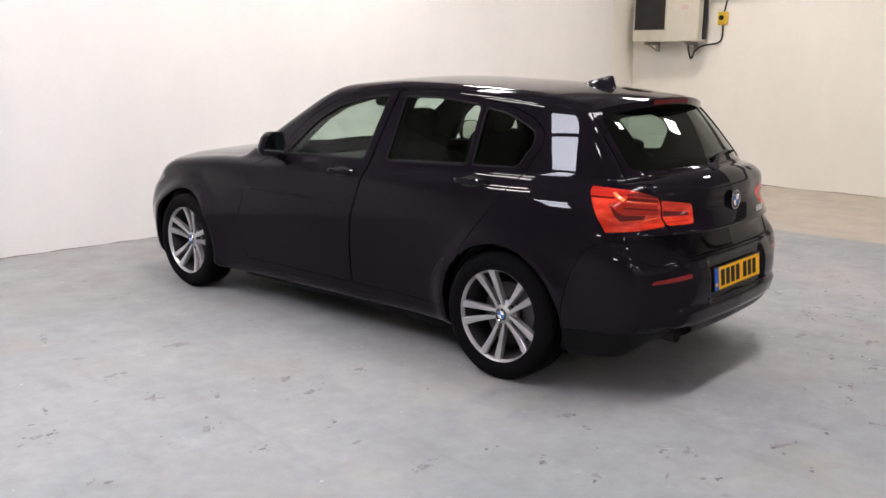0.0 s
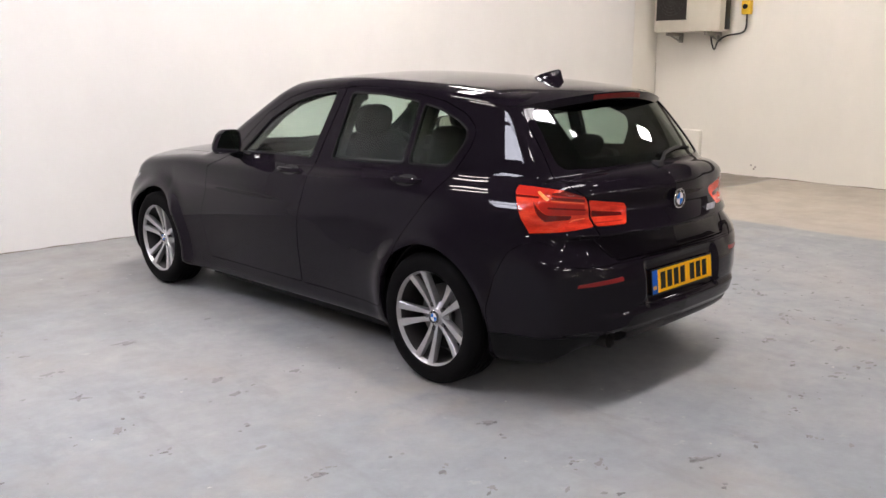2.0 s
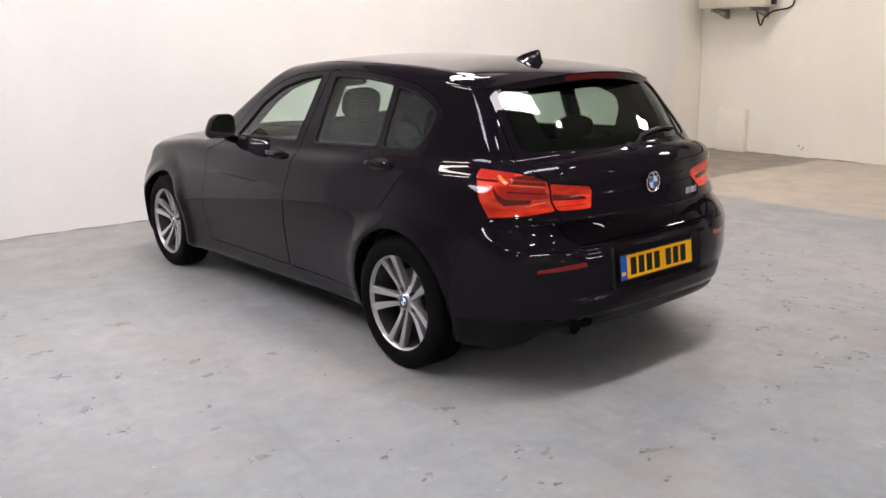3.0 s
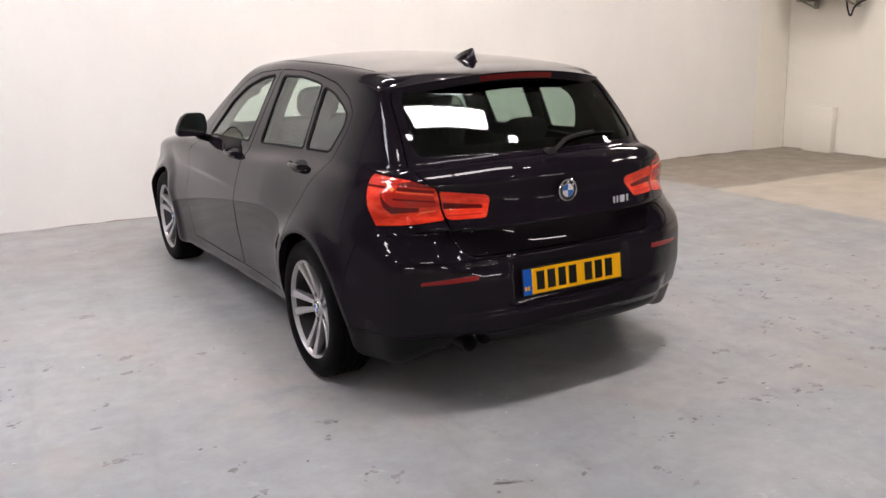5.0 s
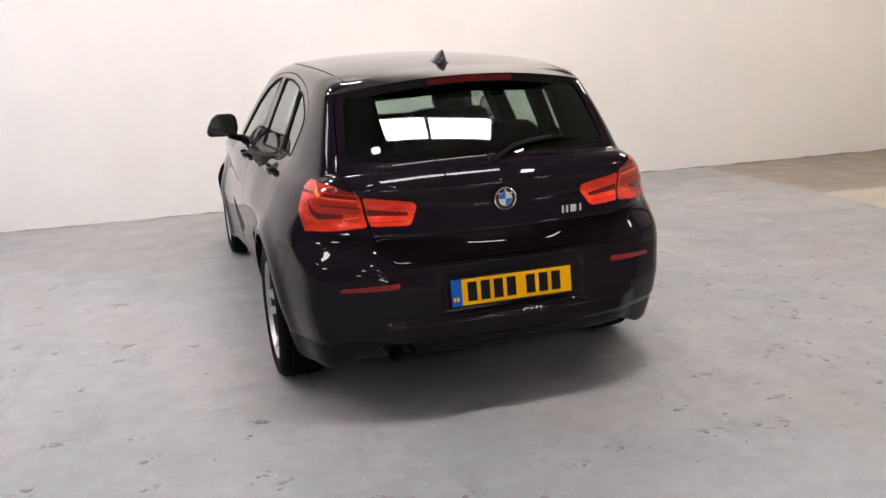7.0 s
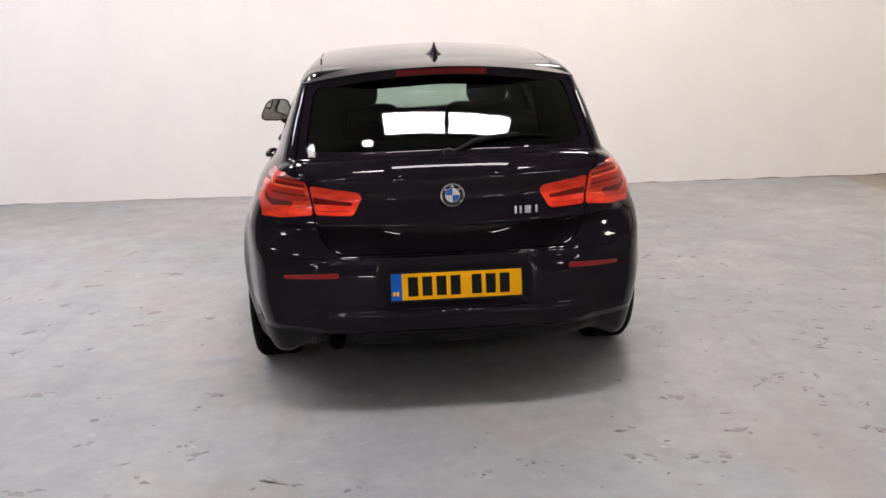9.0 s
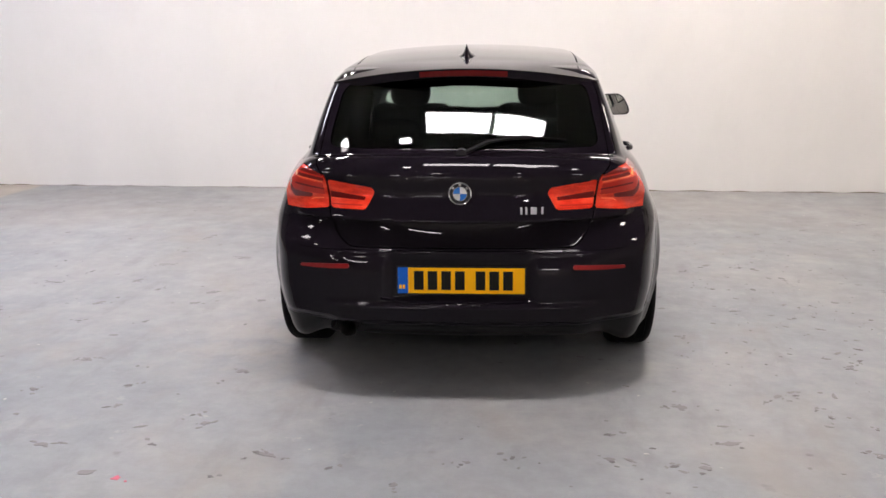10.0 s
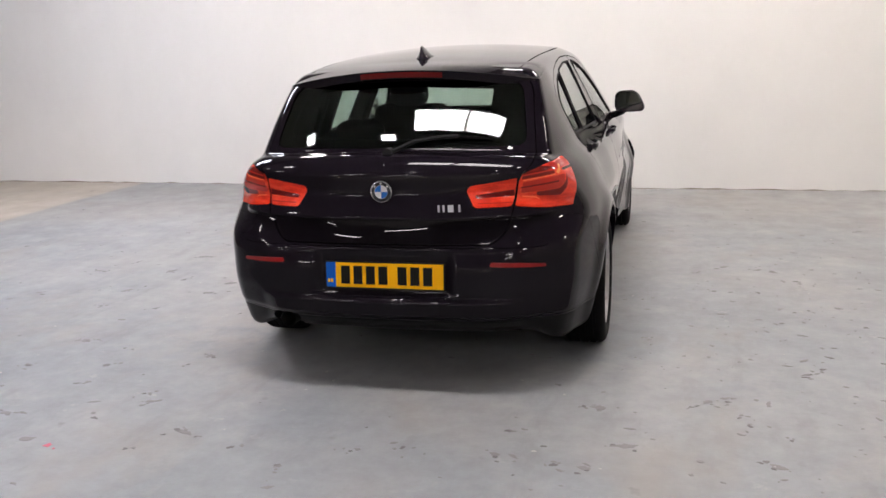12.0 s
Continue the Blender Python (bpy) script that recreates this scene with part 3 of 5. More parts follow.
# zones of the outer lens: seen from the side (along x) or from behind (along y)
OUTER_ZONES = [
    # the amber strip is a glint painted into the lens
    ("x", [(-0.503, 0.946), (-0.515, 0.950), (-0.567, 0.920), (-0.558, 0.911)], AMBER_GLINT, "amber strip painted as a glint on the lens"),
    ("x", [(-0.36, 0.931), (-0.520, 0.930), (-0.526, 0.921), (-0.36, 0.921)], RED_DARK, "dark red lens line"),
    ("x", [(-0.506, 0.909), (-0.536, 0.877), (-0.564, 0.852), (-0.626, 0.847), (-0.622, 0.830), (-0.556, 0.823), (-0.534, 0.852)], RED_DEEP, "smoked dark red lens hook"),
    ("y", [(0.700, 0.910), (0.576, 0.895), (0.576, 0.900), (0.699, 0.915)], RED_HOT, "bright red light line"),
    ("y", [(0.640, 0.815), (0.621, 0.831), (0.570, 0.836), (0.570, 0.830), (0.617, 0.824)], RED_HOT, "bright red light line"),
    ("y", [(0.692, 0.929), (0.576, 0.914), (0.576, 0.921), (0.690, 0.936)], RED_MID, "deep red light stripe"),
    ("y", [(0.712, 0.879), (0.568, 0.866), (0.568, 0.872), (0.712, 0.887)], RED_DEEP, "dark red lens line"),
    ("y", [(0.686, 0.943), (0.624, 0.956), (0.582, 0.940), (0.570, 0.902), (0.698, 0.916)], SMOKE, "smoked lens field"),
    ("y", [(0.730, 0.908), (0.697, 0.905), (0.576, 0.891), (0.566, 0.847), (0.713, 0.853), (0.733, 0.874)], RED_MID, "deep red lens field"),
    ("x", [(-0.34, 0.990), (-0.575, 0.990), (-0.570, 0.935), (-0.520, 0.933), (-0.34, 0.933)], RED_MID, "deep red upper lens band"),
]
REFLECTOR = [(0.452, 0.563), (0.57, 0.556), (0.675, 0.552), (0.672, 0.567), (0.57, 0.577), (0.455, 0.583)]
BONNET = [(-0.70, 2.05), (-0.66, 2.7), (-0.56, 3.1), (-0.3, 3.25), (0.0, 3.29), (0.3, 3.25), (0.56, 3.1), (0.66, 2.7), (0.70, 2.05), (0.45, 2.16), (0.0, 2.22), (-0.45, 2.16)]
SCREEN = [(-0.60, 1.66), (-0.66, 2.0), (-0.45, 2.13), (0.0, 2.2), (0.45, 2.13), (0.66, 2.0), (0.60, 1.66), (0.52, 1.50), (0.3, 1.535), (0.0, 1.55), (-0.3, 1.535), (-0.52, 1.50)]


def shell(outer, inner, fine):
    """A closed hollow sheet between two levels under the skin."""
    p, f = skin_shell(outer, *fine)
    q, g = skin_shell(inner, fine[0] // 2, fine[1] // 2, fine[2] // 2)
    n = len(p)
    bm_faces = list(f) + [tuple(n + i for i in reversed(face)) for face in g]
    me = mesh_of(np.vstack([p, q]), bm_faces)
    bm = bmesh.new()
    bm.from_mesh(me)
    vol = bm.calc_volume(signed=True)
    if vol < 0:
        bmesh.ops.reverse_faces(bm, faces=bm.faces)
    bm.to_mesh(me)
    bm.free()
    return me


SHEET = shell(0.0, 0.03, (460, 190, 170))
PANE = shell(0.006, 0.0095, (300, 130, 80))
FRIT = shell(0.0105, 0.014, (200, 80, 60))


def both_sides(outline, lo=0.5, hi=1.3):
    return [prism(outline, "x", lo, hi), prism(outline, "x", -hi, -lo)]


def skin_part(name, me, mat, parent, label="", levels=(0.0, 0.03)):
    return part(name, polish(me, levels), mat, parent, label)


# wheel arches
body = SHEET
for y in (0.0, 2.69):
    hole = [(y + 0.352 * math.cos(a), 0.318 + 0.352 * math.sin(a)) for a in (2 * math.pi * i / 72 for i in range(72))]
    for block in both_sides(hole, 0.56):
        body = cut(body, block, "DIFFERENCE")

# doors with their panes and handles
LINING = shell(0.032, 0.078, (160, 70, 50))
FRONT_FRAME = [(1.87, 0.935), (1.64, 1.19), (1.45, 1.30), (1.22, 1.355), (0.93, 1.372), (0.985, 0.935)]
REAR_FRAME = [(0.975, 0.935), (0.92, 1.372), (0.60, 1.370), (0.38, 1.352), (0.135, 1.30), (0.135, 1.27), (0.30, 1.30), (0.30, 0.99), (0.06, 0.985), (0.06, 0.935)]
for outline, panes, handle, frame_line in ((FRONT_DOOR, [FRONT_PANE], (1.17, 0.91), FRONT_FRAME), (REAR_DOOR, [REAR_PANE, QUARTER_PANE], (0.245, 0.935), REAR_FRAME)):
    rim_line = rounded(outline, 0.03, 4)
    for s, block, inner in zip((1, -1), both_sides(rim_line, 0.45), both_sides(shrunk(rim_line, 0.0045), 0.45)):
        leaf = cut(body, inner, "INTERSECT")
        body = cut(body, block, "DIFFERENCE")
        holes = []
        for pane in panes:
            p = rounded(pane, 0.025, 4)
            lo, hi = (0.35, 1.3) if s > 0 else (-1.3, -0.35)
            hole = prism(p, "x", lo, hi)
            leaf = cut(leaf, hole, "DIFFERENCE")
            holes.append(prism(shrunk(p, -0.003), "x", lo, hi))
        door = skin_part("door", leaf, PAINT, car)
        for pane in panes:
            line = rounded(pane, 0.025, 4)
            bm = bmesh.new()
            ring = [(s * (x - 0.003), a, b) for x, (a, b) in zip(side_line(line), line)]
            tube(bm, ring + ring[:2], 0.0065, 6)
            part("window_seal", bm, SEAL, door, "matt black rubber window seal")
        for hole in holes:
            skin_part("window", cut(PANE, hole, "INTERSECT"), GLASS, door, "clear green-tinted side window", (0.006, 0.0095))
        # inner frame and pillar trim round the panes, as deep as the door
        lo, hi = (0.35, 1.3) if s > 0 else (-1.3, -0.35)
        trim = cut(LINING, prism(rounded(frame_line, 0.02, 3), "x", lo, hi), "INTERSECT")
        for pane in panes:
            trim = cut(trim, prism(shrunk(rounded(pane, 0.025, 4), 0.004), "x", lo, hi), "DIFFERENCE")
        skin_part("window_trim", trim, FRAME_TRIM, door, "dark inner window frame trim", (0.032, 0.078))
        # pull handle: a bowed bar over a flat dark oval painted for the shaded recess
        y, z = handle
        outer = side_line([(y + 0.105 * (i / 6 - 1), z) for i in range(13)])
        bm = bmesh.new()
        for i in range(13):
            u = i / 12 * 2 - 1
            yy = y + 0.105 * u
            out = s * (outer[i] + 0.006 + 0.026 * (1 - u ** 4))
            h, d = 0.014 * (1 - 0.35 * u ** 4), 0.010
            ring = [bm.verts.new((out + s * d * math.cos(t), yy, z + 0.012 * u * u * 0.3 + h * math.sin(t))) for t in (math.pi * 2 * k / 8 for k in range(8))]
            if i:
                for k in range(8):
                    bm.faces.new((last[k], last[(k + 1) % 8], ring[(k + 1) % 8], ring[k]))
            else:
                bm.faces.new(ring[::-1])
            last = ring
        bm.faces.new(last)
        part("door_handle", bm, PAINT, door, "glossy black pull handle")
        bm = bmesh.new()
        rows = []
        for i in range(5):
            r = i / 4
            ring = [(y + 0.075 * r * math.cos(t), z - 0.002 + 0.026 * r * math.sin(t)) for t in (2 * math.pi * k / 28 for k in range(28))]
            rows.append([bm.verts.new((s * (x + 0.0012), a, b)) for x, (a, b) in zip(side_line(ring), ring)])
        for a, b in zip(rows, rows[1:]):
            for k in range(28):
                bm.faces.new((a[k], a[(k + 1) % 28], b[(k + 1) % 28], b[k]))
        bmesh.ops.remove_doubles(bm, verts=bm.verts, dist=1e-5)
        part("handle_shade", bm, LINER, door, "flat dark oval painted for the shade behind the handle")

# tailgate with its window
line = rounded(TAILGATE, 0.03, 4)
tail = cut(body, prism(shrunk(line, 0.0045), "y", -1.3, -0.20), "INTERSECT")
body = cut(body, prism(line, "y", -1.3, -0.20), "DIFFERENCE")
pane = rounded(REAR_PANE_OUT, 0.05, 5)
tail = cut(tail, prism(pane, "y", -1.3, 0.0), "DIFFERENCE")
inner_lamps = []
for o in (INNER_LAMP, mirrored(INNER_LAMP)):
    p = rounded(o, 0.016, 4)
    inner_lamps.append(cut(tail, prism(shrunk(p, 0.002), "y", -1.3, -0.4), "INTERSECT"))
    tail = cut(tail, prism(p, "y", -1.3, -0.4), "DIFFERENCE")
tailgate = skin_part("tailgate", tail, PAINT, car)
skin_part("rear_window", cut(PANE, prism(shrunk(pane, -0.004), "y", -1.3, 0.0), "INTERSECT"), GLASS_REAR, tailgate, "tinted rear window", (0.006, 0.0095))
border = cut(cut(FRIT, prism(shrunk(pane, -0.004), "y", -1.3, 0.0), "INTERSECT"), prism(rounded(REAR_CLEAR, 0.06, 6), "y", -1.3, 0.0), "DIFFERENCE")
skin_part("glass_border", border, FRIT_BLACK, tailgate, "black printed border of the rear window", (0.0105, 0.014))
for me, side in zip(inner_lamps, (1, -1)):
    bands = []
    for z, mat, label in INNER_ZONES:
        block = prism(rounded(z if side > 0 else mirrored(z), 0.004, 3), "y", -1.3, -0.4)
        bands.append((cut(me, block, "INTERSECT"), mat, label))
        me = cut(me, block, "DIFFERENCE")
    lens = skin_part("tail_light", me, RED_LENS, tailgate, "glossy red tail light lens")
    for d, mat, label in bands:
        skin_part("lens_band", d, mat, lens, label)

# outer tail lights, wrapped round the corners
for s in (1, -1):
    o = OUTER_LAMP if s > 0 else mirrored(OUTER_LAMP)
    lo, hi = (0.3, 1.3) if s > 0 else (-1.3, -0.3)
    p, q = rounded(o, 0.016, 4), rounded(OUTER_LAMP_SIDE, 0.02, 4)
    tool = cut(prism(p, "y", -1.3, -0.2), prism(q, "x", lo, hi), "INTERSECT")
    small = cut(prism(shrunk(p, 0.002), "y", -1.3, -0.2), prism(shrunk(q, 0.002), "x", lo, hi), "INTERSECT")
    lamp = cut(body, small, "INTERSECT")
    body = cut(body, tool, "DIFFERENCE")
    dark = []
    for axis, z, mat, label in OUTER_ZONES:
        if axis == "x":
            block = prism(rounded(z, 0.005, 3), "x", lo, hi)
        else:
            block = prism(rounded(z if s > 0 else mirrored(z), 0.005, 3), "y", -1.3, -0.2)
        dark.append((cut(lamp, block, "INTERSECT"), mat, label))
        lamp = cut(lamp, block, "DIFFERENCE")
    lens = skin_part("tail_light", lamp, RED_LENS, car, "glossy red wrap-round tail light lens")
    for me, mat, label in dark:
        skin_part("lens_band", me, mat, lens, label)

# rear bumper and its lower trim
line = rounded(BUMPER, 0.02, 4)
bumper = cut(body, prism(shrunk(line, 0.002), "x", -1.3, 1.3), "INTERSECT")
body = cut(body, prism(line, "x", -1.3, 1.3), "DIFFERENCE")
low = [(-1.3, 0.0), (0.0, 0.0), (0.0, 0.325), (-1.3, 0.325)]
skirt = cut(bumper, prism(low, "x", -1.2, 1.2), "INTERSECT")
bumper = cut(bumper, prism(shrunk(low, -0.003), "x", -1.2, 1.2), "DIFFERENCE")
notch = prism(rounded([(-0.555, 0.0), (-0.395, 0.0), (-0.395, 0.335), (-0.555, 0.335)], 0.05, 5), "y", -1.3, -0.3)
skirt, bumper = cut(skirt, notch, "DIFFERENCE"), cut(bumper, notch, "DIFFERENCE")
strips = []
for o in (REFLECTOR, mirrored(REFLECTOR)):
    p = rounded(o, 0.009, 3)
    strips.append(cut(bumper, prism(shrunk(p, 0.001), "y", -1.3, -0.3), "INTERSECT"))
    bumper = cut(bumper, prism(p, "y", -1.3, -0.3), "DIFFERENCE")
rear_bumper = skin_part("rear_bumper", bumper, PAINT, car)
for me in strips:
    skin_part("reflector", me, RED_REFLECTOR, rear_bumper, "narrow dark red bumper reflector")
skin_part("lower_trim", skirt, TRIM_BLACK, rear_bumper, "satin black lower bumper trim")

# thick inner trim of the rear pillars
PILLAR = [(-0.62, 0.93), (0.03, 0.96), (-0.03, 1.04), (-0.08, 1.13), (-0.075, 1.195), (0.0, 1.245), (0.12, 1.29), (-0.06, 1.33), (-0.36, 1.27)]
for block in both_sides(rounded(PILLAR, 0.02, 3), 0.4, 1.2):
    skin_part("pillar_trim", cut(LINING, block, "INTERSECT"), INNER_TRIM, car, "dark inner pillar trim", (0.032, 0.078))

# headlights at the front corners
HEADLIGHT = [(3.02, 0.715), (3.10, 0.665), (3.30, 0.630), (3.60, 0.620), (3.60, 0.745), (3.28, 0.765), (3.12, 0.765)]
for block, inner in zip(both_sides(rounded(HEADLIGHT, 0.015, 3), 0.36), both_sides(shrunk(rounded(HEADLIGHT, 0.015, 3), 0.002), 0.36)):
    skin_part("headlight", cut(body, inner, "INTERSECT"), CLEAR_LENS, car, "clear glossy headlight lens")
    body = cut(body, block, "DIFFERENCE")

# bonnet and windscreen
line = rounded(BONNET, 0.05, 4)
skin_part("bonnet", cut(body, prism(shrunk(line, 0.004), "z", 0.7, 1.2), "INTERSECT"), PAINT, car)
body = cut(body, prism(line, "z", 0.7, 1.2), "DIFFERENCE")
line = rounded(SCREEN, 0.05, 4)
body = cut(body, prism(line, "z", 0.9, 1.6), "DIFFERENCE")
skin_part("windscreen", cut(PANE, prism(shrunk(line, -0.004), "z", 0.9, 1.6), "INTERSECT"), GLASS, car, "clear green-tinted windscreen", (0.006, 0.0095))
# roof seams
for s in (1, -1):
    seam = [(s * (0.500 + 0.028 * math.sin(math.pi * u)), -0.22 + 1.72 * u) for u in (i / 16 for i in range(17))]
    body = cut(body, prism([(x - 0.0035, y) for x, y in seam] + [(x + 0.0035, y) for x, y in seam[::-1]], "z", 1.25, 1.6), "DIFFERENCE")
skin_part("body", body, PAINT, car)
# ---- fittings of the car ----
def painted(name, pieces, parent, label="", angle=35):
    """One mesh of several materials: (bmesh, material) pairs joined."""
    bm, mats = bmesh.new(), []
    for i, (b, mat) in enumerate(pieces):
        me = mesh_from(b)
        n = len(bm.faces)
        bm.from_mesh(me)
        bm.faces.ensure_lookup_table()
        for f in bm.faces[n:]:
            f.material_index = i
        mats.append(mat)
    me = bpy.data.meshes.new(name)
    bm.to_mesh(me)
    bm.free()
    shade(me, angle)
    for mat in mats:
        me.materials.append(mat)
    ob = new(name, me)
    ob.parent = parent
    return tagged(ob, label) if label else ob


def sector(bm, r, a0, a1, x0, x1, m=Matrix(), n=8):
    """A quarter plate round the x axis."""
    ring = [(0, 0)] + [(r * math.cos(a0 + (a1 - a0) * i / n), r * math.sin(a0 + (a1 - a0) * i / n)) for i in range(n + 1)]
    a = [bm.verts.new(m @ Vector((x0, p, q))) for p, q in ring]
    b = [bm.verts.new(m @ Vector((x1, p, q))) for p, q in ring]
    bm.faces.new(a), bm.faces.new(b[::-1])
    for i in range(len(a)):
        bm.faces.new((a[i - 1], a[i], b[i], b[i - 1]))
    return bm


def roundel(r, m):
    """A round badge facing +x: bright rim, black ring, four quarters in blue and white."""
    ring, black, blue, white = bmesh.new(), bmesh.new(), bmesh.new(), bmesh.new()
    lathe(ring, [(r, 0), (r, 0.004), (r * 0.95, 0.0060), (r * 0.88, 0.0045), (r * 0.88, 0)], 40, m)
    disc(black, r * 0.90, 0, 40, m, 0.0038)
    for turn in (-50, 0, 50):
        box(ring, (0.0036, -r * 0.10, r * 0.66), (0.0046, r * 0.10, r * 0.82), 0.0004, m @ pose(0, 0, 0, turn))
    lathe(ring, [(r * 0.62, 0.002), (r * 0.62, 0.0048), (r * 0.58, 0.0048), (r * 0.58, 0.002)], 40, m)
    for k in range(4):
        sector(blue if k % 2 else white, r * 0.58, k * math.pi / 2, (k + 1) * math.pi / 2, 0.002, 0.0045, m)
    return [(ring, CHROME), (black, BADGE_RING), (blue, BADGE_BLUE), (white, WHITE)]


BADGE_RING = material("badge_ring", (0.035, 0.035, 0.038), 0.25, 0.2)

BADGE_CHROME = material("satin_chrome", (0.62, 0.62, 0.64), 0.35, 0.1)

# wheels: five pairs of spokes; built facing +x
TREAD = 0.316
# barrel in a much darker grey than the spokes
BARREL = material("dark_wheel_barrel", (0.030, 0.027, 0.028), 0.55, 0.3)


def tyre_mesh():
    prof = [(0.222, 0.078), (0.226, 0.095), (0.236, 0.100), (0.252, 0.1035), (0.275, 0.1035), (0.295, 0.098), (0.308, 0.086), (0.3135, 0.076)]
    tread = []
    for a in (0.056, 0.020, -0.020, -0.056):
        tread += [(TREAD - 0.001, a + 0.006), (TREAD - 0.008, a + 0.005), (TREAD - 0.008, a - 0.005), (TREAD - 0.001, a - 0.006)]
    bm = bmesh.new()
    lathe(bm, prof + tread + [(r, -a) for r, a in prof[::-1]], 72)
    return shade(mesh_from(bm), 40)


def rim_mesh():
    bm = bmesh.new()
    # lip
    lathe(bm, [(0.2355, 0.088), (0.2345, 0.0955), (0.230, 0.0965), (0.2235, 0.092), (0.2185, 0.083), (0.215, 0.074), (0.222, 0.070)], 80)
    # hub
    lathe(bm, [(0.004, 0.056), (0.033, 0.056), (0.037, 0.052), (0.043, 0.046), (0.060, 0.036), (0.070, 0.026), (0.066, 0.008), (0.004, 0.008)], 40)
    # spokes: a flat bright face, dark slanted flanks
    faces = []
    for pair in range(5):
        for s in (-1, 1):
            turn = Matrix.Rotation(pair * 2 * math.pi / 5 + math.radians(12), 4, "X")
            rows = []
            for i in range(11):
                u = i / 10
                r = 0.036 + u * 0.186
                mid = s * (0.0165 + 0.0300 * u ** 1.35)
                half = 0.0085 + 0.0120 * u ** 1.2
                face = 0.047 + 0.040 * u ** 1.5
                deep = face - 0.040 + 0.010 * u
                ring = [(deep, mid - half * 0.75), (face - 0.012, mid - half * 1.08), (face - 0.001, mid - half * 0.92), (face + 0.0005, mid - half * 0.80), (face + 0.0005, mid + half * 0.80), (face - 0.001, mid + half * 0.92),
                        (face - 0.012, mid + half * 1.08), (deep, mid + half * 0.75)]
                rows.append([bm.verts.new(turn @ Vector((a, b, r))) for a, b in ring])
            for a, b in zip(rows, rows[1:]):
                for k in range(8):
                    f = bm.faces.new((a[k], a[(k + 1) % 8], b[(k + 1) % 8], b[k]))
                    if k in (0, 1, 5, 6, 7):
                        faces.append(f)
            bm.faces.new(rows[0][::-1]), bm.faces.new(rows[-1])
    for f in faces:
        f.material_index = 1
    return shade(mesh_from(bm), 30)


def barrel_mesh():
    bm = bmesh.new()
    lathe(bm, [(0.221, 0.080), (0.2165, 0.077), (0.211, 0.06), (0.205, 0.02), (0.200, -0.05), (0.216, -0.085), (0.236, -0.09), (0.236, -0.082), (0.222, -0.078), (0.212, 0.0), (0.220, 0.07)], 72)
    return shade(mesh_from(bm), 30)


def brake_mesh():
    bm = bmesh.new()
    lathe(bm, [(0.06, -0.01), (0.148, -0.01), (0.148, -0.032), (0.06, -0.032)], 56)
    lathe(bm, [(0.005, 0.006), (0.07, 0.006), (0.075, -0.01), (0.075, -0.03), (0.005, -0.03)], 40)
    return shade(mesh_from(bm), 30)


def caliper_mesh():
    bm = bmesh.new()
    rows = []
    for i in range(9):
        a0 = math.radians(150 + i * 6)
        m = Matrix.Rotation(a0, 4, "X")
        rows.append([bm.verts.new(m @ Vector(p)) for p in ((-0.055, 0, 0.105), (0.006, 0, 0.105), (0.012, 0, 0.112), (0.012, 0, 0.154), (0.004, 0, 0.162), (-0.055, 0, 0.162))])
    for a, b in zip(rows, rows[1:]):
        for k in range(6):
            bm.faces.new((a[k], a[(k + 1) % 6], b[(k + 1) % 6], b[k]))
    bm.faces.new(rows[0][::-1]), bm.faces.new(rows[-1])
    return shade(mesh_from(bm), 30)


def bolt_mesh():
    bm = bmesh.new()
    m = Matrix.Rotation(math.radians(12), 4, "X") @ Matrix.Translation((0, 0, 0.060))
    lathe(bm, [(0.0, 0.03), (0.012, 0.03), (0.012, 0.049), (0.009, 0.053), (0.006, 0.051), (0.0, 0.049)], 6, m, closed=False)
    return shade(mesh_from(bm), 30)


TYRE_MESH, RIM_MESH, BRAKE_MESH, BOLT_MESH, CALIPER_MESH, BARREL_MESH = tyre_mesh(), rim_mesh(), brake_mesh(), bolt_mesh(), caliper_mesh(), barrel_mesh()
CAP = painted("hub_cap", roundel(0.034, pose(0.056, 0, 0)), None, "round blue and white hub cap badge")
CAP_MESH = CAP.data
bpy.data.objects.remove(CAP)
for y, track, turn in ((0.0, 0.776, -12), (2.69, 0.764, 17)):
    for s in (1, -1):
        wheel = new("wheel")
        wheel.parent = car
        wheel.matrix_basis = pose(s * track, y, TREAD - 0.001, 0, 0, 0 if s > 0 else 180) @ pose(0, 0, 0, turn * s, 0, 0)
        part("tyre", TYRE_MESH, RUBBER, wheel, "black rubber tyre")
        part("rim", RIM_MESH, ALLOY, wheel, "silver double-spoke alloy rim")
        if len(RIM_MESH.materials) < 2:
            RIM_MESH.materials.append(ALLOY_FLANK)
        part("rim_barrel", BARREL_MESH, BARREL, wheel, "dark grey wheel barrel")
        part("brake_disc", BRAKE_MESH, STEEL, wheel, "steel brake disc")
        part("brake_caliper", CALIPER_MESH, PIPE, wheel, "dark brake caliper")
        for k in range(5):
            part("wheel_bolt", BOLT_MESH, STEEL, wheel).matrix_basis = pose(0, 0, 0, 72 * k, 0, 0)
        hub = new("hub_cap", CAP_MESH)
        hub.parent = wheel
        tagged(hub, "round blue and white hub cap badge")
        # inner arch liner
        bm = bmesh.new()
        lathe(bm, [(0.356, 0.0), (0.356, -0.25), (0.362, -0.25), (0.362, 0.0)], 56)
        disc(bm, 0.36, -0.255, 56)
        bmesh.ops.bisect_plane(bm, geom=bm.verts[:] + bm.edges[:] + bm.faces[:], plane_co=(0, 0, -0.12), plane_no=(0, 0, -1), clear_outer=True)
        part("arch_liner", mesh_from(bm), LINER, car).matrix_basis = pose(s * 0.80, y, 0.318, 0, 0, 0 if s > 0 else 180)

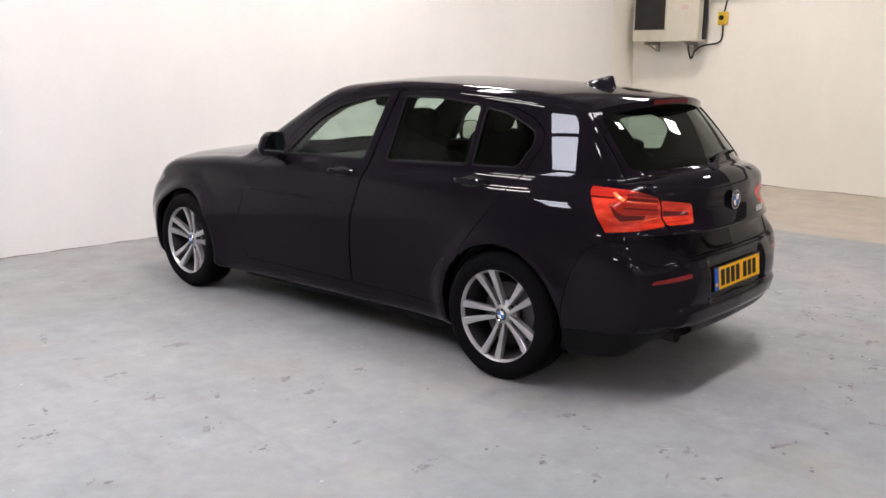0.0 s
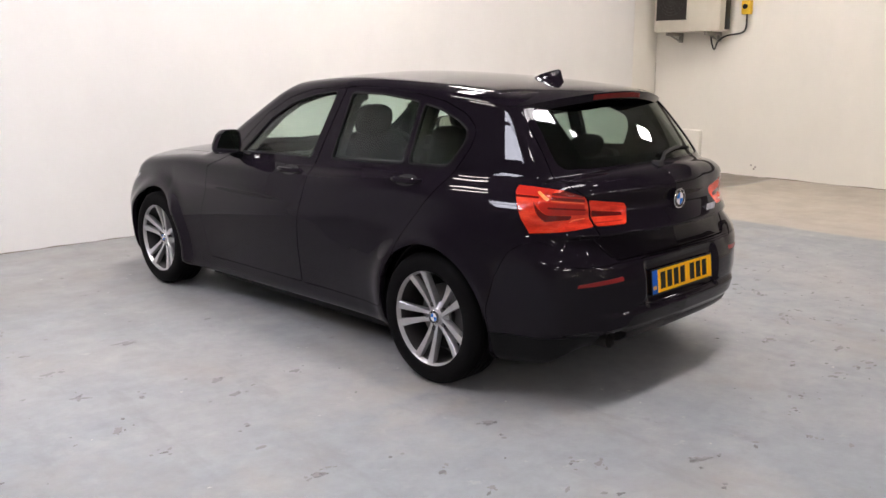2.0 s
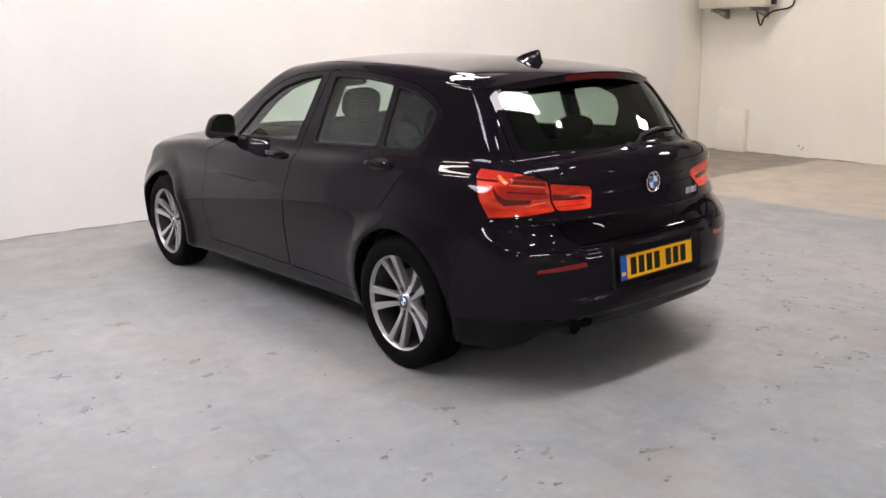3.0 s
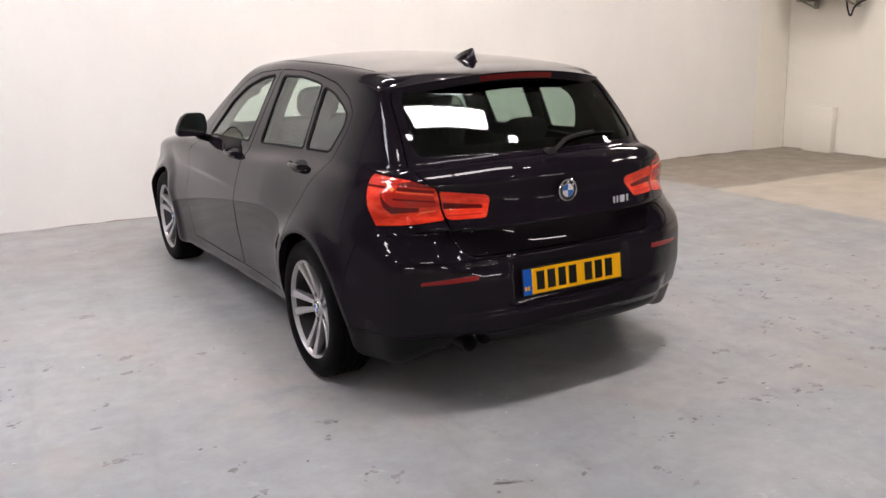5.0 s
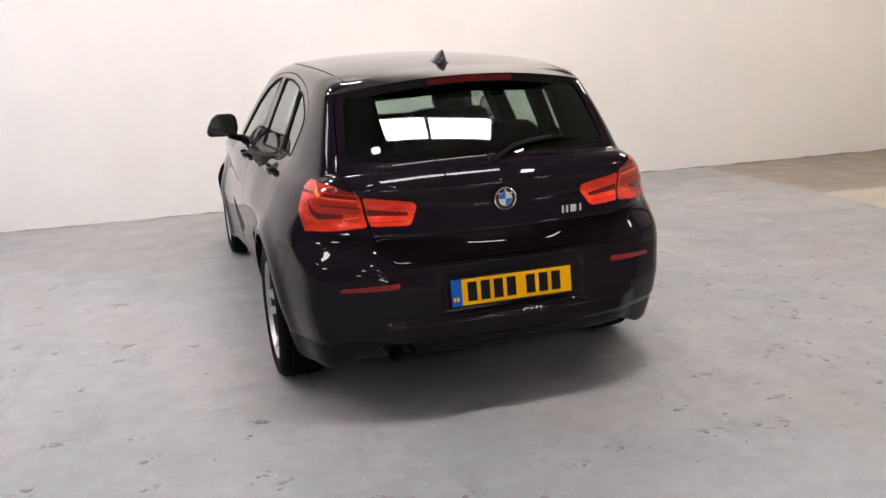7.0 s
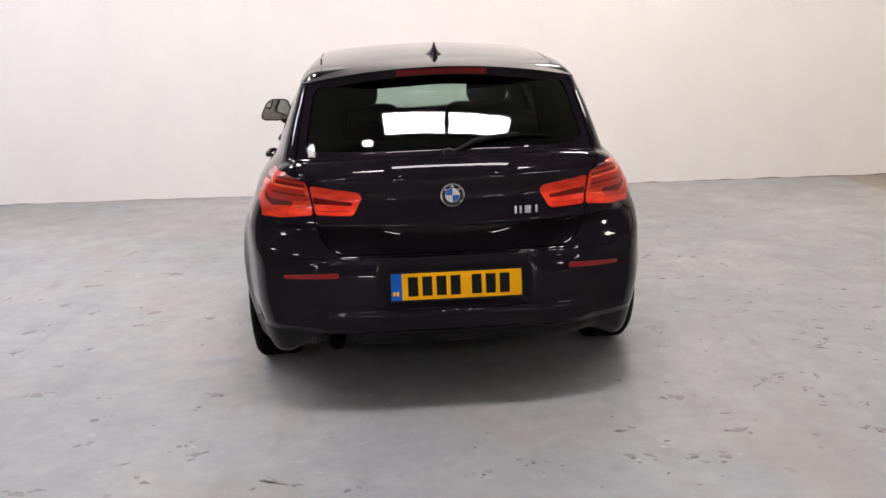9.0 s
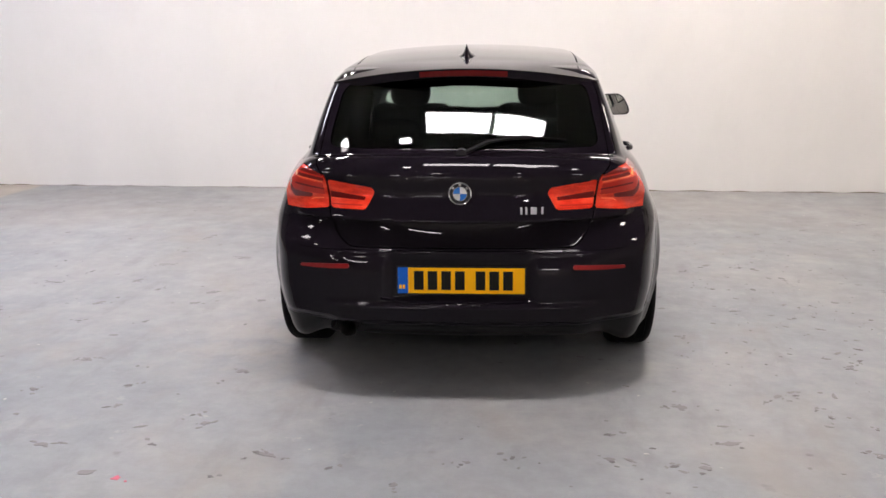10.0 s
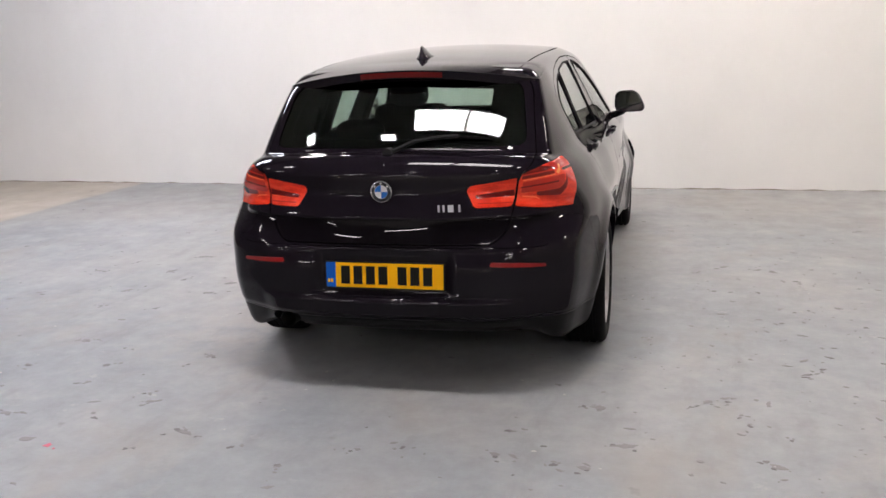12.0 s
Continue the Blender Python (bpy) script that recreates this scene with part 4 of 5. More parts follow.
# door mirrors
def pillow(bm, centre, size, power=2.6, n=24, flat_back=None, m=Matrix()):
    """A soft-edged block: a superellipsoid, cut flat behind where asked."""
    rows = []
    for i in range(n // 2 + 1):
        v = math.pi * (i / (n // 2) - 0.5)
        ring = []
        for k in range(n):
            u = 2 * math.pi * k / n
            f = lambda q: math.copysign(abs(q) ** (2 / power), q)
            p = Vector((f(math.cos(v)) * f(math.cos(u)) * size[0], f(math.cos(v)) * f(math.sin(u)) * size[1], f(math.sin(v)) * size[2]))
            if flat_back is not None:
                p.y = max(p.y, flat_back)
            ring.append(m @ (Vector(centre) + p))
        rows.append(ring)
    vs = [[bm.verts.new(p) for p in r] for r in rows[1:-1]]
    lo, hi = bm.verts.new(rows[0][0]), bm.verts.new(rows[-1][0])
    for a, b in zip(vs, vs[1:]):
        for k in range(n):
            bm.faces.new((a[k], a[(k + 1) % n], b[(k + 1) % n], b[k]))
    for k in range(n):
        bm.faces.new((lo, vs[0][(k + 1) % n], vs[0][k]))
        bm.faces.new((hi, vs[-1][k], vs[-1][(k + 1) % n]))
    return bm


MIRROR_EDGE = [(-0.088, 0.050), (-0.060, 0.064), (0.025, 0.066), (0.062, 0.044), (0.094, -0.008), (0.104, -0.040), (0.088, -0.060), (0.0, -0.064), (-0.082, -0.060), (-0.098, -0.030), (-0.096, 0.020)]


def mirror_rings(bm, s, m, rings):
    """Lofts the mirror's outline through (y, scale, drop) stations."""
    edge = rounded(MIRROR_EDGE, 0.014, 4)
    rows = [[bm.verts.new(m @ Vector((s * x * k, y, z * k + d))) for x, z in edge] for y, k, d in rings]
    n = len(edge)
    for a, b in zip(rows, rows[1:]):
        for i in range(n):
            bm.faces.new((a[i], a[(i + 1) % n], b[(i + 1) % n], b[i]))
    bm.faces.new(rows[0]), bm.faces.new(rows[-1][::-1])


for s in (1, -1):
    bm = bmesh.new()
    m = pose(s * 0.898, 1.65, 1.036, 0, 0, -10 * s) @ Matrix.Diagonal((0.96, 0.72, 1.08, 1))
    mirror_rings(bm, s, m, [(0.010, 0.86, 0), (-0.012, 0.92, 0), (-0.018, 0.955, 0), (-0.016, 0.985, 0), (0.0, 1.0, 0), (0.030, 0.985, 0), (0.058, 0.90, 0.001), (0.080, 0.74, 0.002), (0.094, 0.50, 0.003), (0.100, 0.22, 0.004)])
    mirror = part("door_mirror", bm, PAINT, car, "glossy black door mirror housing", 40)
    bm = bmesh.new()
    mirror_rings(bm, s, m, [(-0.010, 0.90, 0), (-0.006, 0.905, 0)])
    part("mirror_glass", bm, MIRROR, mirror, "mirror glass")
    bm = bmesh.new()
    tube(bm, [(s * 0.760, 1.71, 0.940), (s * 0.81, 1.695, 0.952), (s * 0.85, 1.68, 0.968), (s * 0.875, 1.668, 0.995)], 0.023, 12)
    part("mirror_arm", bm, GLOSS_BLACK, mirror, "gloss black mirror arm")
    bm = bmesh.new()
    box(bm, (s * 0.90 - 0.06, 1.712, 1.006), (s * 0.90 + 0.06, 1.731, 1.014), 0.003)
    part("repeater", bm, WHITE, mirror, "slim clear side repeater")

# roof aerial
bm = bmesh.new()
rows = []
for i in range(12):
    u = i / 11
    y = 0.115 - 0.19 * u
    h = 0.068 * (u ** 0.75) * (1 if u < 0.86 else 1 - ((u - 0.86) / 0.14) ** 2 * 0.85)
    w = 0.050 * math.sin(math.pi * min(1, 0.12 + 0.8 * u)) ** 0.7
    z0 = top_skin(0, y) - 0.004
    rows.append([bm.verts.new((w * math.cos(t) * (1 - 0.86 * max(0, math.sin(t)) ** 0.45), y, z0 + (h + 0.004) * max(0, math.sin(t)))) for t in (math.pi * k / 12 for k in range(13))])
for a, b in zip(rows, rows[1:]):
    for k in range(12):
        bm.faces.new((a[k], a[k + 1], b[k + 1], b[k]))
bm.faces.new(rows[0]), bm.faces.new(rows[-1][::-1])
part("roof_aerial", bm, PAINT, car, "glossy black shark-fin roof aerial", 50)

# roof spoiler with the high brake light
bm = bmesh.new()
rows = []
for i in range(49):
    x = -0.590 + 1.180 * i / 48
    a = abs(x)
    tip = -0.418 + 0.42 * x * x + 0.7 * max(0, a - 0.55)
    edge = 1.346 - 0.175 * x * x
    ring = [(-0.12 + 0.25 * x * x, None), (-0.20 + 0.35 * x * x, None)]
    z1, z2 = top_skin(x, ring[0][0]) + 0.0015, top_skin(x, ring[1][0]) + 0.002
    th = 0.036 + 0.02 * a * a if a < 0.56 else 0.0423 * (1 - (a - 0.56) / 0.085)
    pts = [(ring[0][0], z1), (ring[1][0], z2), (tip + 0.06, edge + 0.003 + (z2 - edge) * 0.32), (tip + 0.004, edge), (tip, edge - 0.0007), (tip + 0.004, edge - th), (tip + 0.016, edge - th - 0.004), (tip + 0.09, edge - th - 0.012), (ring[0][0] + 0.01, z1 - 0.02)]
    rows.append([bm.verts.new((x, y, z)) for y, z in pts])
for a, b in zip(rows, rows[1:]):
    for k in range(9):
        bm.faces.new((a[k], a[(k + 1) % 9], b[(k + 1) % 9], b[k]))
bm.faces.new(rows[0][::-1]), bm.faces.new(rows[-1])
spoiler = part("roof_spoiler", bm, PAINT, tailgate, "glossy black roof spoiler", 24)
bm = bmesh.new()
rows = []
for i in range(25):
    x = -0.188 + 0.376 * i / 24
    tip, edge = -0.418 + 0.42 * x * x, 1.346 - 0.175 * x * x
    rows.append([bm.verts.new((x, y, z)) for y, z in ((tip + 0.006, edge - 0.007), (tip - 0.003, edge - 0.008), (tip + 0.0005, edge - 0.031), (tip + 0.01, edge - 0.032))])
for a, b in zip(rows, rows[1:]):
    for k in range(4):
        bm.faces.new((a[k], a[(k + 1) % 4], b[(k + 1) % 4], b[k]))
bm.faces.new(rows[0][::-1]), bm.faces.new(rows[-1])
part("brake_light", bm, RED_BAR, spoiler, "dark red high brake light strip")

# round badge, model lettering as bars, wiper, on the tailgate
y = min(rear_skin(0, 0.868), rear_skin(0, 0.83), rear_skin(0, 0.905))
painted("badge", roundel(0.047, pose(0, y - 0.003, 0.868, 0, 0, -90)), tailgate, "round blue and white badge with chrome rim")
bm = bmesh.new()
for k, (dx, w) in enumerate(((-0.060, 0.008), (-0.040, 0.008), (-0.011, 0.024), (0.024, 0.008))):
    x = 0.305 + dx
    yy = min(rear_skin(x + d, z) for d in (-w / 2, w / 2) for z in (0.787, 0.80, 0.813))
    box(bm, (x - w / 2, yy - 0.0025, 0.786), (x + w / 2, yy + 0.003, 0.815), 0.001)
part("model_badge", bm, BADGE_CHROME, tailgate, "small chrome badge bars")
bm = bmesh.new()


def on_glass(x, z, out):
    return (x, rear_skin(x, z, 0.006) - out, z)


tube(bm, [on_glass(0.0, 1.012, -0.01), on_glass(0.0, 1.012, 0.03)], 0.022, 14)
tube(bm, [on_glass(0.0, 1.012, 0.022), on_glass(0.05, 1.032, 0.028), on_glass(0.11, 1.058, 0.026), on_glass(0.2, 1.070, 0.024), on_glass(0.29, 1.074, 0.02)], 0.0085, 8)
wiper = part("rear_wiper", bm, SATIN_BLACK, tailgate, "black rear wiper arm")
bm = bmesh.new()
tube(bm, [on_glass(0.07 + 0.36 * i / 10, 1.053 + 0.012 * math.sin(math.pi * i / 10) + 0.006 * i / 10, 0.010) for i in range(11)], 0.006, 6)
part("wiper_blade", bm, RUBBER, wiper, "rubber wiper blade")
# number plate: yellow board, blue band, lettering as bars
plate_at = pose(0.004, -0.797, 0.518, -6, 0, 0)
plate = new("number_plate")
plate.parent, plate.matrix_basis = rear_bumper, plate_at
tagged(plate, "yellow number plate with blue band and black bars")
bm = bmesh.new()
bm.from_mesh(prism(rounded([(-0.26, -0.0555), (0.26, -0.0555), (0.26, 0.0555), (-0.26, 0.0555)], 0.008, 4), "y", -0.004, 0.0))
blue, bars, marks = bmesh.new(), bmesh.new(), bmesh.new()
box(blue, (-0.257, -0.0048, -0.053), (-0.215, -0.003, 0.053))
for x in (-0.246, -0.232):
    box(marks, (x - 0.005, -0.0053, -0.034), (x + 0.005, -0.003, -0.018))
for k in range(7):
    x = -0.171 + k * 0.0555 + (0.028 if k > 3 else 0)
    box(bars, (x - 0.0195, -0.0052, -0.0385), (x + 0.0195, -0.003, 0.0385))
rim = bmesh.new()
for lo, hi in (((-0.262, -0.0046, 0.0525), (0.262, 0.001, 0.0585)), ((-0.262, -0.0046, -0.0585), (0.262, 0.001, -0.0525)), ((-0.263, -0.0046, -0.0585), (-0.257, 0.001, 0.0585)), ((0.257, -0.0046, -0.0585), (0.263, 0.001, 0.0585))):
    box(rim, lo, hi, 0.001)
board = painted("plate_board", [(bm, YELLOW), (blue, BLUE), (bars, PLATE_BLACK), (rim, PLATE_BLACK), (marks, YELLOW)], plate)

# tubes along the tailgate's lower edge and the plate recess, added to catch highlights
def lip(points, r):
    bm = bmesh.new()
    tube(bm, [(x, y + d, z) for y, (x, z, d) in zip(rear_line([p[:2] for p in points]), points)], r, 8)
    return bm


edge_line = [p for p in shrunk(rounded(TAILGATE, 0.03, 4), 0.007) if p[1] < 0.775]
right = sorted([p for p in edge_line if p[0] > 0.0], key=lambda p: -p[1])
dense = []
for (x0, z0), (x1, z1) in zip(right, right[1:]):
    k = max(1, int(math.hypot(x1 - x0, z1 - z0) / 0.02))
    dense += [(x0 + (x1 - x0) * i / k, z0 + (z1 - z0) * i / k) for i in range(k)]
x1, z1 = right[-1]
dense += [(x1 - 2 * x1 * i / 40, z1) for i in range(41)]
dense += [(-x, z) for x, z in dense[::-1] if x > x1]
part("lower_edge", lip([(x, z, 0.0005) for x, z in dense], 0.0032), PAINT, tailgate)
part("recess_lip", lip([(-0.325 + 0.65 * i / 30, 0.428 + 0.016 * abs(i / 15 - 1) ** 6, -0.001) for i in range(31)], 0.006), PAINT, rear_bumper)

# exhaust tail pipe
bm = bmesh.new()
m = pose(-0.475, -0.555, 0.290, 0, 0, -90)
lathe(bm, [(0.037, 0.0), (0.037, 0.182), (0.035, 0.185), (0.033, 0.182), (0.033, 0.0)], 28, m)
part("tail_pipe", bm, PIPE, car, "dull steel exhaust tail pipe")
bm = bmesh.new()
box(bm, (-0.62, -0.58, 0.21), (0.30, -0.30, 0.34), 0.05, None, 4)
part("silencer", bm, LINER, car, "dark exhaust silencer")

# unseen flat block under the floor, lower than the sills, added to deepen the shadow
bm = bmesh.new()
outline = [(-0.50, -0.30), (0.50, -0.30), (0.50, 0.40), (0.70, 0.46), (0.70, 2.24), (0.50, 2.30), (0.50, 3.0), (0.42, 3.2), (-0.42, 3.2), (-0.50, 3.0), (-0.50, 2.30), (-0.70, 2.24), (-0.70, 0.46), (-0.50, 0.40)]
bm.from_mesh(prism(outline, "z", 0.130, 0.26))
part("shadow_block", bm, LINER, car, "unseen black block under the car, added to deepen its shadow")

# ---- inside the car ----
def soft_box(bm, lo, hi, bevel, m=None):
    return box(bm, lo, hi, bevel, m, 4)


for s in (1, -1):
    seat = new("front_seat")
    seat.parent = car
    tagged(seat, "dark cloth front seat")
    bm = bmesh.new()
    soft_box(bm, (s * 0.37 - 0.26, 1.16, 0.34), (s * 0.37 + 0.26, 1.68, 0.52), 0.06)
    part("seat_cushion", bm, CLOTH, seat)
    bm = bmesh.new()
    m = pose(s * 0.37, 1.16, 0.48, 16, 0, 0)
    soft_box(bm, (-0.25, -0.07, 0.0), (0.25, 0.07, 0.36), 0.06, m)
    soft_box(bm, (-0.235, -0.06, 0.30), (0.235, 0.06, 0.64), 0.06, m)
    part("backrest", bm, CLOTH, seat)
    bm = bmesh.new()
    pillow(bm, (0, 0.0, 0.715), (0.118, 0.05, 0.085), 3.2, 24, None, m)
    for d in (-0.05, 0.05):
        tube(bm, [(d, 0, 0.56), (d, 0, 0.66)], 0.007, 8, m)
    part("headrest", bm, CLOTH, seat, "dark cloth headrest")
bench = new("rear_bench")
bench.parent = car
tagged(bench, "dark cloth rear bench seat")
bm = bmesh.new()
soft_box(bm, (-0.62, 0.22, 0.34), (0.62, 0.72, 0.52), 0.06)
part("seat_cushion", bm, CLOTH, bench)
bm = bmesh.new()
m = pose(0, 0.22, 0.46, 18, 0, 0)
soft_box(bm, (-0.62, -0.07, 0.0), (-0.005, 0.07, 0.53), 0.05, m)
soft_box(bm, (0.005, -0.07, 0.0), (0.62, 0.07, 0.53), 0.05, m)
part("backrest", bm, CLOTH, bench)
for x in (-0.36, 0.36):
    bm = bmesh.new()
    pillow(bm, (x, 0.0, 0.60), (0.125, 0.045, 0.062), 3.2, 24, None, m)
    part("headrest", bm, CLOTH, bench, "dark cloth headrest")
bm = bmesh.new()
soft_box(bm, (-0.56, -0.56, 0.905), (0.56, 0.06, 0.925), 0.008)
part("parcel_shelf", bm, CABIN, car, "dark carpeted parcel shelf")
bm = bmesh.new()
soft_box(bm, (-0.68, 1.72, 0.55), (0.68, 2.12, 0.90), 0.08)
soft_box(bm, (0.18, 1.70, 0.86), (0.56, 1.95, 0.955), 0.04)
soft_box(bm, (-0.12, 0.95, 0.34), (0.12, 1.75, 0.60), 0.05)
part("dashboard", bm, CABIN, car, "dark plastic dashboard and centre console")
bm = bmesh.new()
m = pose(0.37, 1.58, 0.86, 0, 0, 90) @ pose(0, 0, 0, 0, 24, 0)
lathe(bm, [(0.18 + 0.014 * math.cos(t), 0.014 * math.sin(t)) for t in (2 * math.pi * i / 10 for i in range(10))], 40, m)
for a in (0, math.pi, math.pi * 1.5):
    tube(bm, [(0, 0, 0), (0, 0.17 * math.cos(a), 0.17 * math.sin(a))], 0.013, 8, m)
lathe(bm, [(0.002, -0.03), (0.06, -0.02), (0.065, 0.01), (0.002, 0.02)], 24, m)
part("steering_wheel", bm, CABIN, car, "black three-spoke steering wheel")
bm = bmesh.new()
pillow(bm, (0, 1.60, 1.265), (0.115, 0.02, 0.036), 3.0, 24)
tube(bm, [(0, 1.60, 1.27), (0, 1.63, 1.345)], 0.01, 8)
part("rear_view_mirror", bm, CABIN, car, "black interior mirror")

# ---- fittings of the room ----
def pier():
    bm = bmesh.new()
    # a 4 mm slab for the yellower band of wall, not a built pier
    box(bm, (6.56, NORTH - 0.004, 0), (EAST, NORTH, HIGH))
    tagged(part("pier", bm, WALL_SIDE, None), "thin cream painted band on the wall by the corner", "pier", kind="structure")
    bm = bmesh.new()
    box(bm, (EAST - 0.10, 3.60, 0), (EAST, 4.02, 0.56), 0.015)
    tagged(part("boxed_plinth", bm, WALL_SIDE, None), "low cream painted boxed-in plinth at the wall", "plinth", kind="structure")


pier()


def air_unit():
    t = thing("air_conditioner", "weathered cream outdoor air conditioner fixed high on the wall", "air conditioner", pose(EAST, 3.70, 1.845))
    bm = bmesh.new()
    W, D, H = 0.495, 0.38, 0.72
    box(bm, (-D, -W + 0.006, 0.0), (-0.14, W, H), 0.012)
    body_ = part("casing", bm, AIR_CASE, t, "cream painted steel casing")
    # dark strip on the rear part of the casing's south side
    bm = bmesh.new()
    box(bm, (-0.265, -W, 0.02), (-0.15, -W + 0.03, H), 0.004)
    part("side_strip", bm, SATIN_BLACK, t, "dark strip along the side of the casing")
    # fan opening: a flat plate painted dark for its shade, with rings and bars
    bm = bmesh.new()
    box(bm, (-D - 0.004, -0.0, 0.15), (-D + 0.002, W - 0.03, H - 0.03), 0.002)
    part("fan_shade_plate", bm, FAN_DARK, t, "flat dark plate painted as the shaded fan opening")
    bm = bmesh.new()
    cy, cz = 0.232, 0.42
    for r in (0.05, 0.09, 0.13, 0.17, 0.205):
        lathe(bm, [(r + 0.004 * math.cos(a), 0.004 * math.sin(a)) for a in (2 * math.pi * i / 6 for i in range(6))], 36, pose(-D - 0.014, cy, cz))
    for k in range(8):
        a = math.pi * k / 8
        c_, s_ = 0.215 * math.cos(a), 0.215 * math.sin(a)
        tube(bm, [(-D - 0.012, cy - c_, cz - s_), (-D - 0.012, cy + c_, cz + s_)], 0.003, 6)
    part("fan_guard", bm, AIR_DARK, t, "dark wire fan guard")
    bm = bmesh.new()
    for lo, hi in (((-D - 0.01, -0.017, 0.135), (-D, W - 0.012, 0.152)), ((-D - 0.01, -0.017, 0.152), (-D, 0.0, H - 0.02)), ((-D - 0.01, W - 0.03, 0.152), (-D, W - 0.012, H - 0.02))):
        box(bm, lo, hi, 0.004)
    part("front_frame", bm, AIR_CASE, t)
    bm = bmesh.new()
    box(bm, (-D - 0.003, -0.335, 0.40), (-D + 0.001, -0.24, 0.46), 0.001)
    part("sticker", bm, STICKER, t, "faded pinkish sticker")
    for y in (-0.28, 0.30):
        bm = bmesh.new()
        box(bm, (-D + 0.02, y - 0.02, -0.045), (0, y + 0.02, -0.002), 0.004)
        box(bm, (-0.05, y - 0.02, -0.13), (0, y + 0.02, 0.0), 0.004)
        tube(bm, [(-0.30, y, -0.03), (-0.03, y, -0.12)], 0.012, 6)
        part("bracket", bm, STEEL_WORN, t, "worn steel wall bracket")


AIR_CASE = material("cream_casing", (0.50, 0.45, 0.375), 0.55)
n = Nodes(AIR_CASE)
stain = n.ramp(n.noise(3.5, 6, 0.6, stretch=(1, 1, 0.6)), (0.45, 0.0), (0.75, 1.0))
n.link(n.mix(n.mix(1.0, stain, 0.35, "MULTIPLY"), (0.56, 0.525, 0.435), (0.42, 0.35, 0.26)), n.bsdf.inputs["Base Color"])
AIR_DARK = material("dark_guard", (0.028, 0.024, 0.021), 0.7)
FAN_DARK = material("fan_recess_shade", (0.03, 0.025, 0.021), 0.9)
STICKER = material("faded_sticker", (0.55, 0.42, 0.36), 0.6)
STEEL_WORN = material("worn_bracket_steel", (0.33, 0.31, 0.28), 0.6, 0.3)
YELLOW_BOX = material("yellow_switch_plastic", (0.72, 0.45, 0.02), 0.45)
air_unit()

sw = thing("isolator_switch", "yellow isolator switch box fixed to the wall", "switch", pose(EAST, 3.045, 2.135))
bm = bmesh.new()
box(bm, (-0.075, -0.06, -0.085), (0, 0.06, 0.085), 0.01)
part("switch_box", bm, YELLOW_BOX, sw)
bm = bmesh.new()
lathe(bm, [(0.001, -0.095), (0.028, -0.095), (0.032, -0.075), (0.001, -0.075)], 20, pose(0, 0.005, 0.01))
box(bm, (-0.105, -0.002, -0.02), (-0.075, 0.012, 0.04), 0.003)
part("switch_knob", bm, SATIN_BLACK, sw, "black rotary knob")


def smooth_path(points, n=6):
    out = []
    P = [Vector(p) for p in points]
    for i in range(len(P) - 1):
        a, b, c_, d = P[max(i - 1, 0)], P[i], P[i + 1], P[min(i + 2, len(P) - 1)]
        for k in range(n):
            t = k / n
            out.append(0.5 * (2 * b + (c_ - a) * t + (2 * a - 5 * b + 4 * c_ - d) * t * t + (3 * b - a - 3 * c_ + d) * t ** 3))
    return out + [P[-1]]


bm = bmesh.new()
tube(bm, smooth_path([(EAST - 0.22, 3.43, 1.85), (EAST - 0.21, 3.42, 1.72), (EAST - 0.19, 3.385, 1.62), (EAST - 0.16, 3.355, 1.72), (EAST - 0.10, 3.27, 1.79), (EAST - 0.03, 3.12, 1.82), (EAST - 0.03, 3.05, 1.88), (EAST - 0.03, 3.045, 2.055)]), 0.011, 8)
tagged(part("power_cable", bm, SATIN_BLACK, None), "black power cable hanging in a loop below the unit", "cable")
bm = bmesh.new()
tube(bm, smooth_path([(EAST - 0.03, 3.04, 2.215), (EAST - 0.03, 3.02, 2.31), (EAST - 0.05, 2.99, 2.42), (EAST - 0.06, 2.97, 2.6), (EAST - 0.06, 2.97, 3.2)]), 0.011, 8)
tagged(part("power_cable", bm, SATIN_BLACK, None), "black power cable rising from the switch box", "cable")

# dark ribbed cladding above a white rail, high on the east wall
CLAD = material("dark_ribbed_sheet", (0.10, 0.085, 0.07), 0.7)
bm = bmesh.new()
rib = []
y = 3.26
while y > SOUTH:
    rib += [(y, 0.02), (y - 0.03, 0.02), (y - 0.04, 0.045), (y - 0.07, 0.045)]
    y -= 0.08
lo = [bm.verts.new((EAST - d, y, 2.40)) for y, d in rib]
hi = [bm.verts.new((EAST - d, y, 2.85)) for y, d in rib]
for i in range(len(rib) - 1):
    bm.faces.new((lo[i], lo[i + 1], hi[i + 1], hi[i]))
tagged(part("ribbed_cladding", bm, CLAD, None), "dark vertical ribbed sheet cladding on the upper wall", "cladding", kind="structure")
bm = bmesh.new()
tube(bm, [(EAST - 0.05, 3.27, 2.39), (EAST - 0.05, SOUTH, 2.39)], 0.015, 10)
for k in range(8):
    box(bm, (EAST - 0.06, 3.0 - k * 1.5, 2.36), (EAST, 3.03 - k * 1.5, 2.41), 0.004)
tagged(part("wall_rail", bm, WHITE, None), "white painted pipe rail along the wall", "rail")

# grime along the foot of the walls and the cracked corner
GRIME = material("wall_foot_grime", (0.20, 0.165, 0.13), 0.8)
bm = bmesh.new()
dirt = random.Random(3)


def grime_strip(a, b, out):
    a, b = Vector(a), Vector(b)
    n = int((b - a).length / 0.12)
    low, top = [], []
    for i in range(n + 1):
        p = a.lerp(b, i / n) + Vector(out)
        low.append(bm.verts.new(p))
        top.append(bm.verts.new(p + Vector((0, 0, dirt.uniform(0.002, 0.014) * dirt.choice((0.3, 1, 1))))))
    for i in range(n):
        bm.faces.new((low[i], low[i + 1], top[i + 1], top[i]))


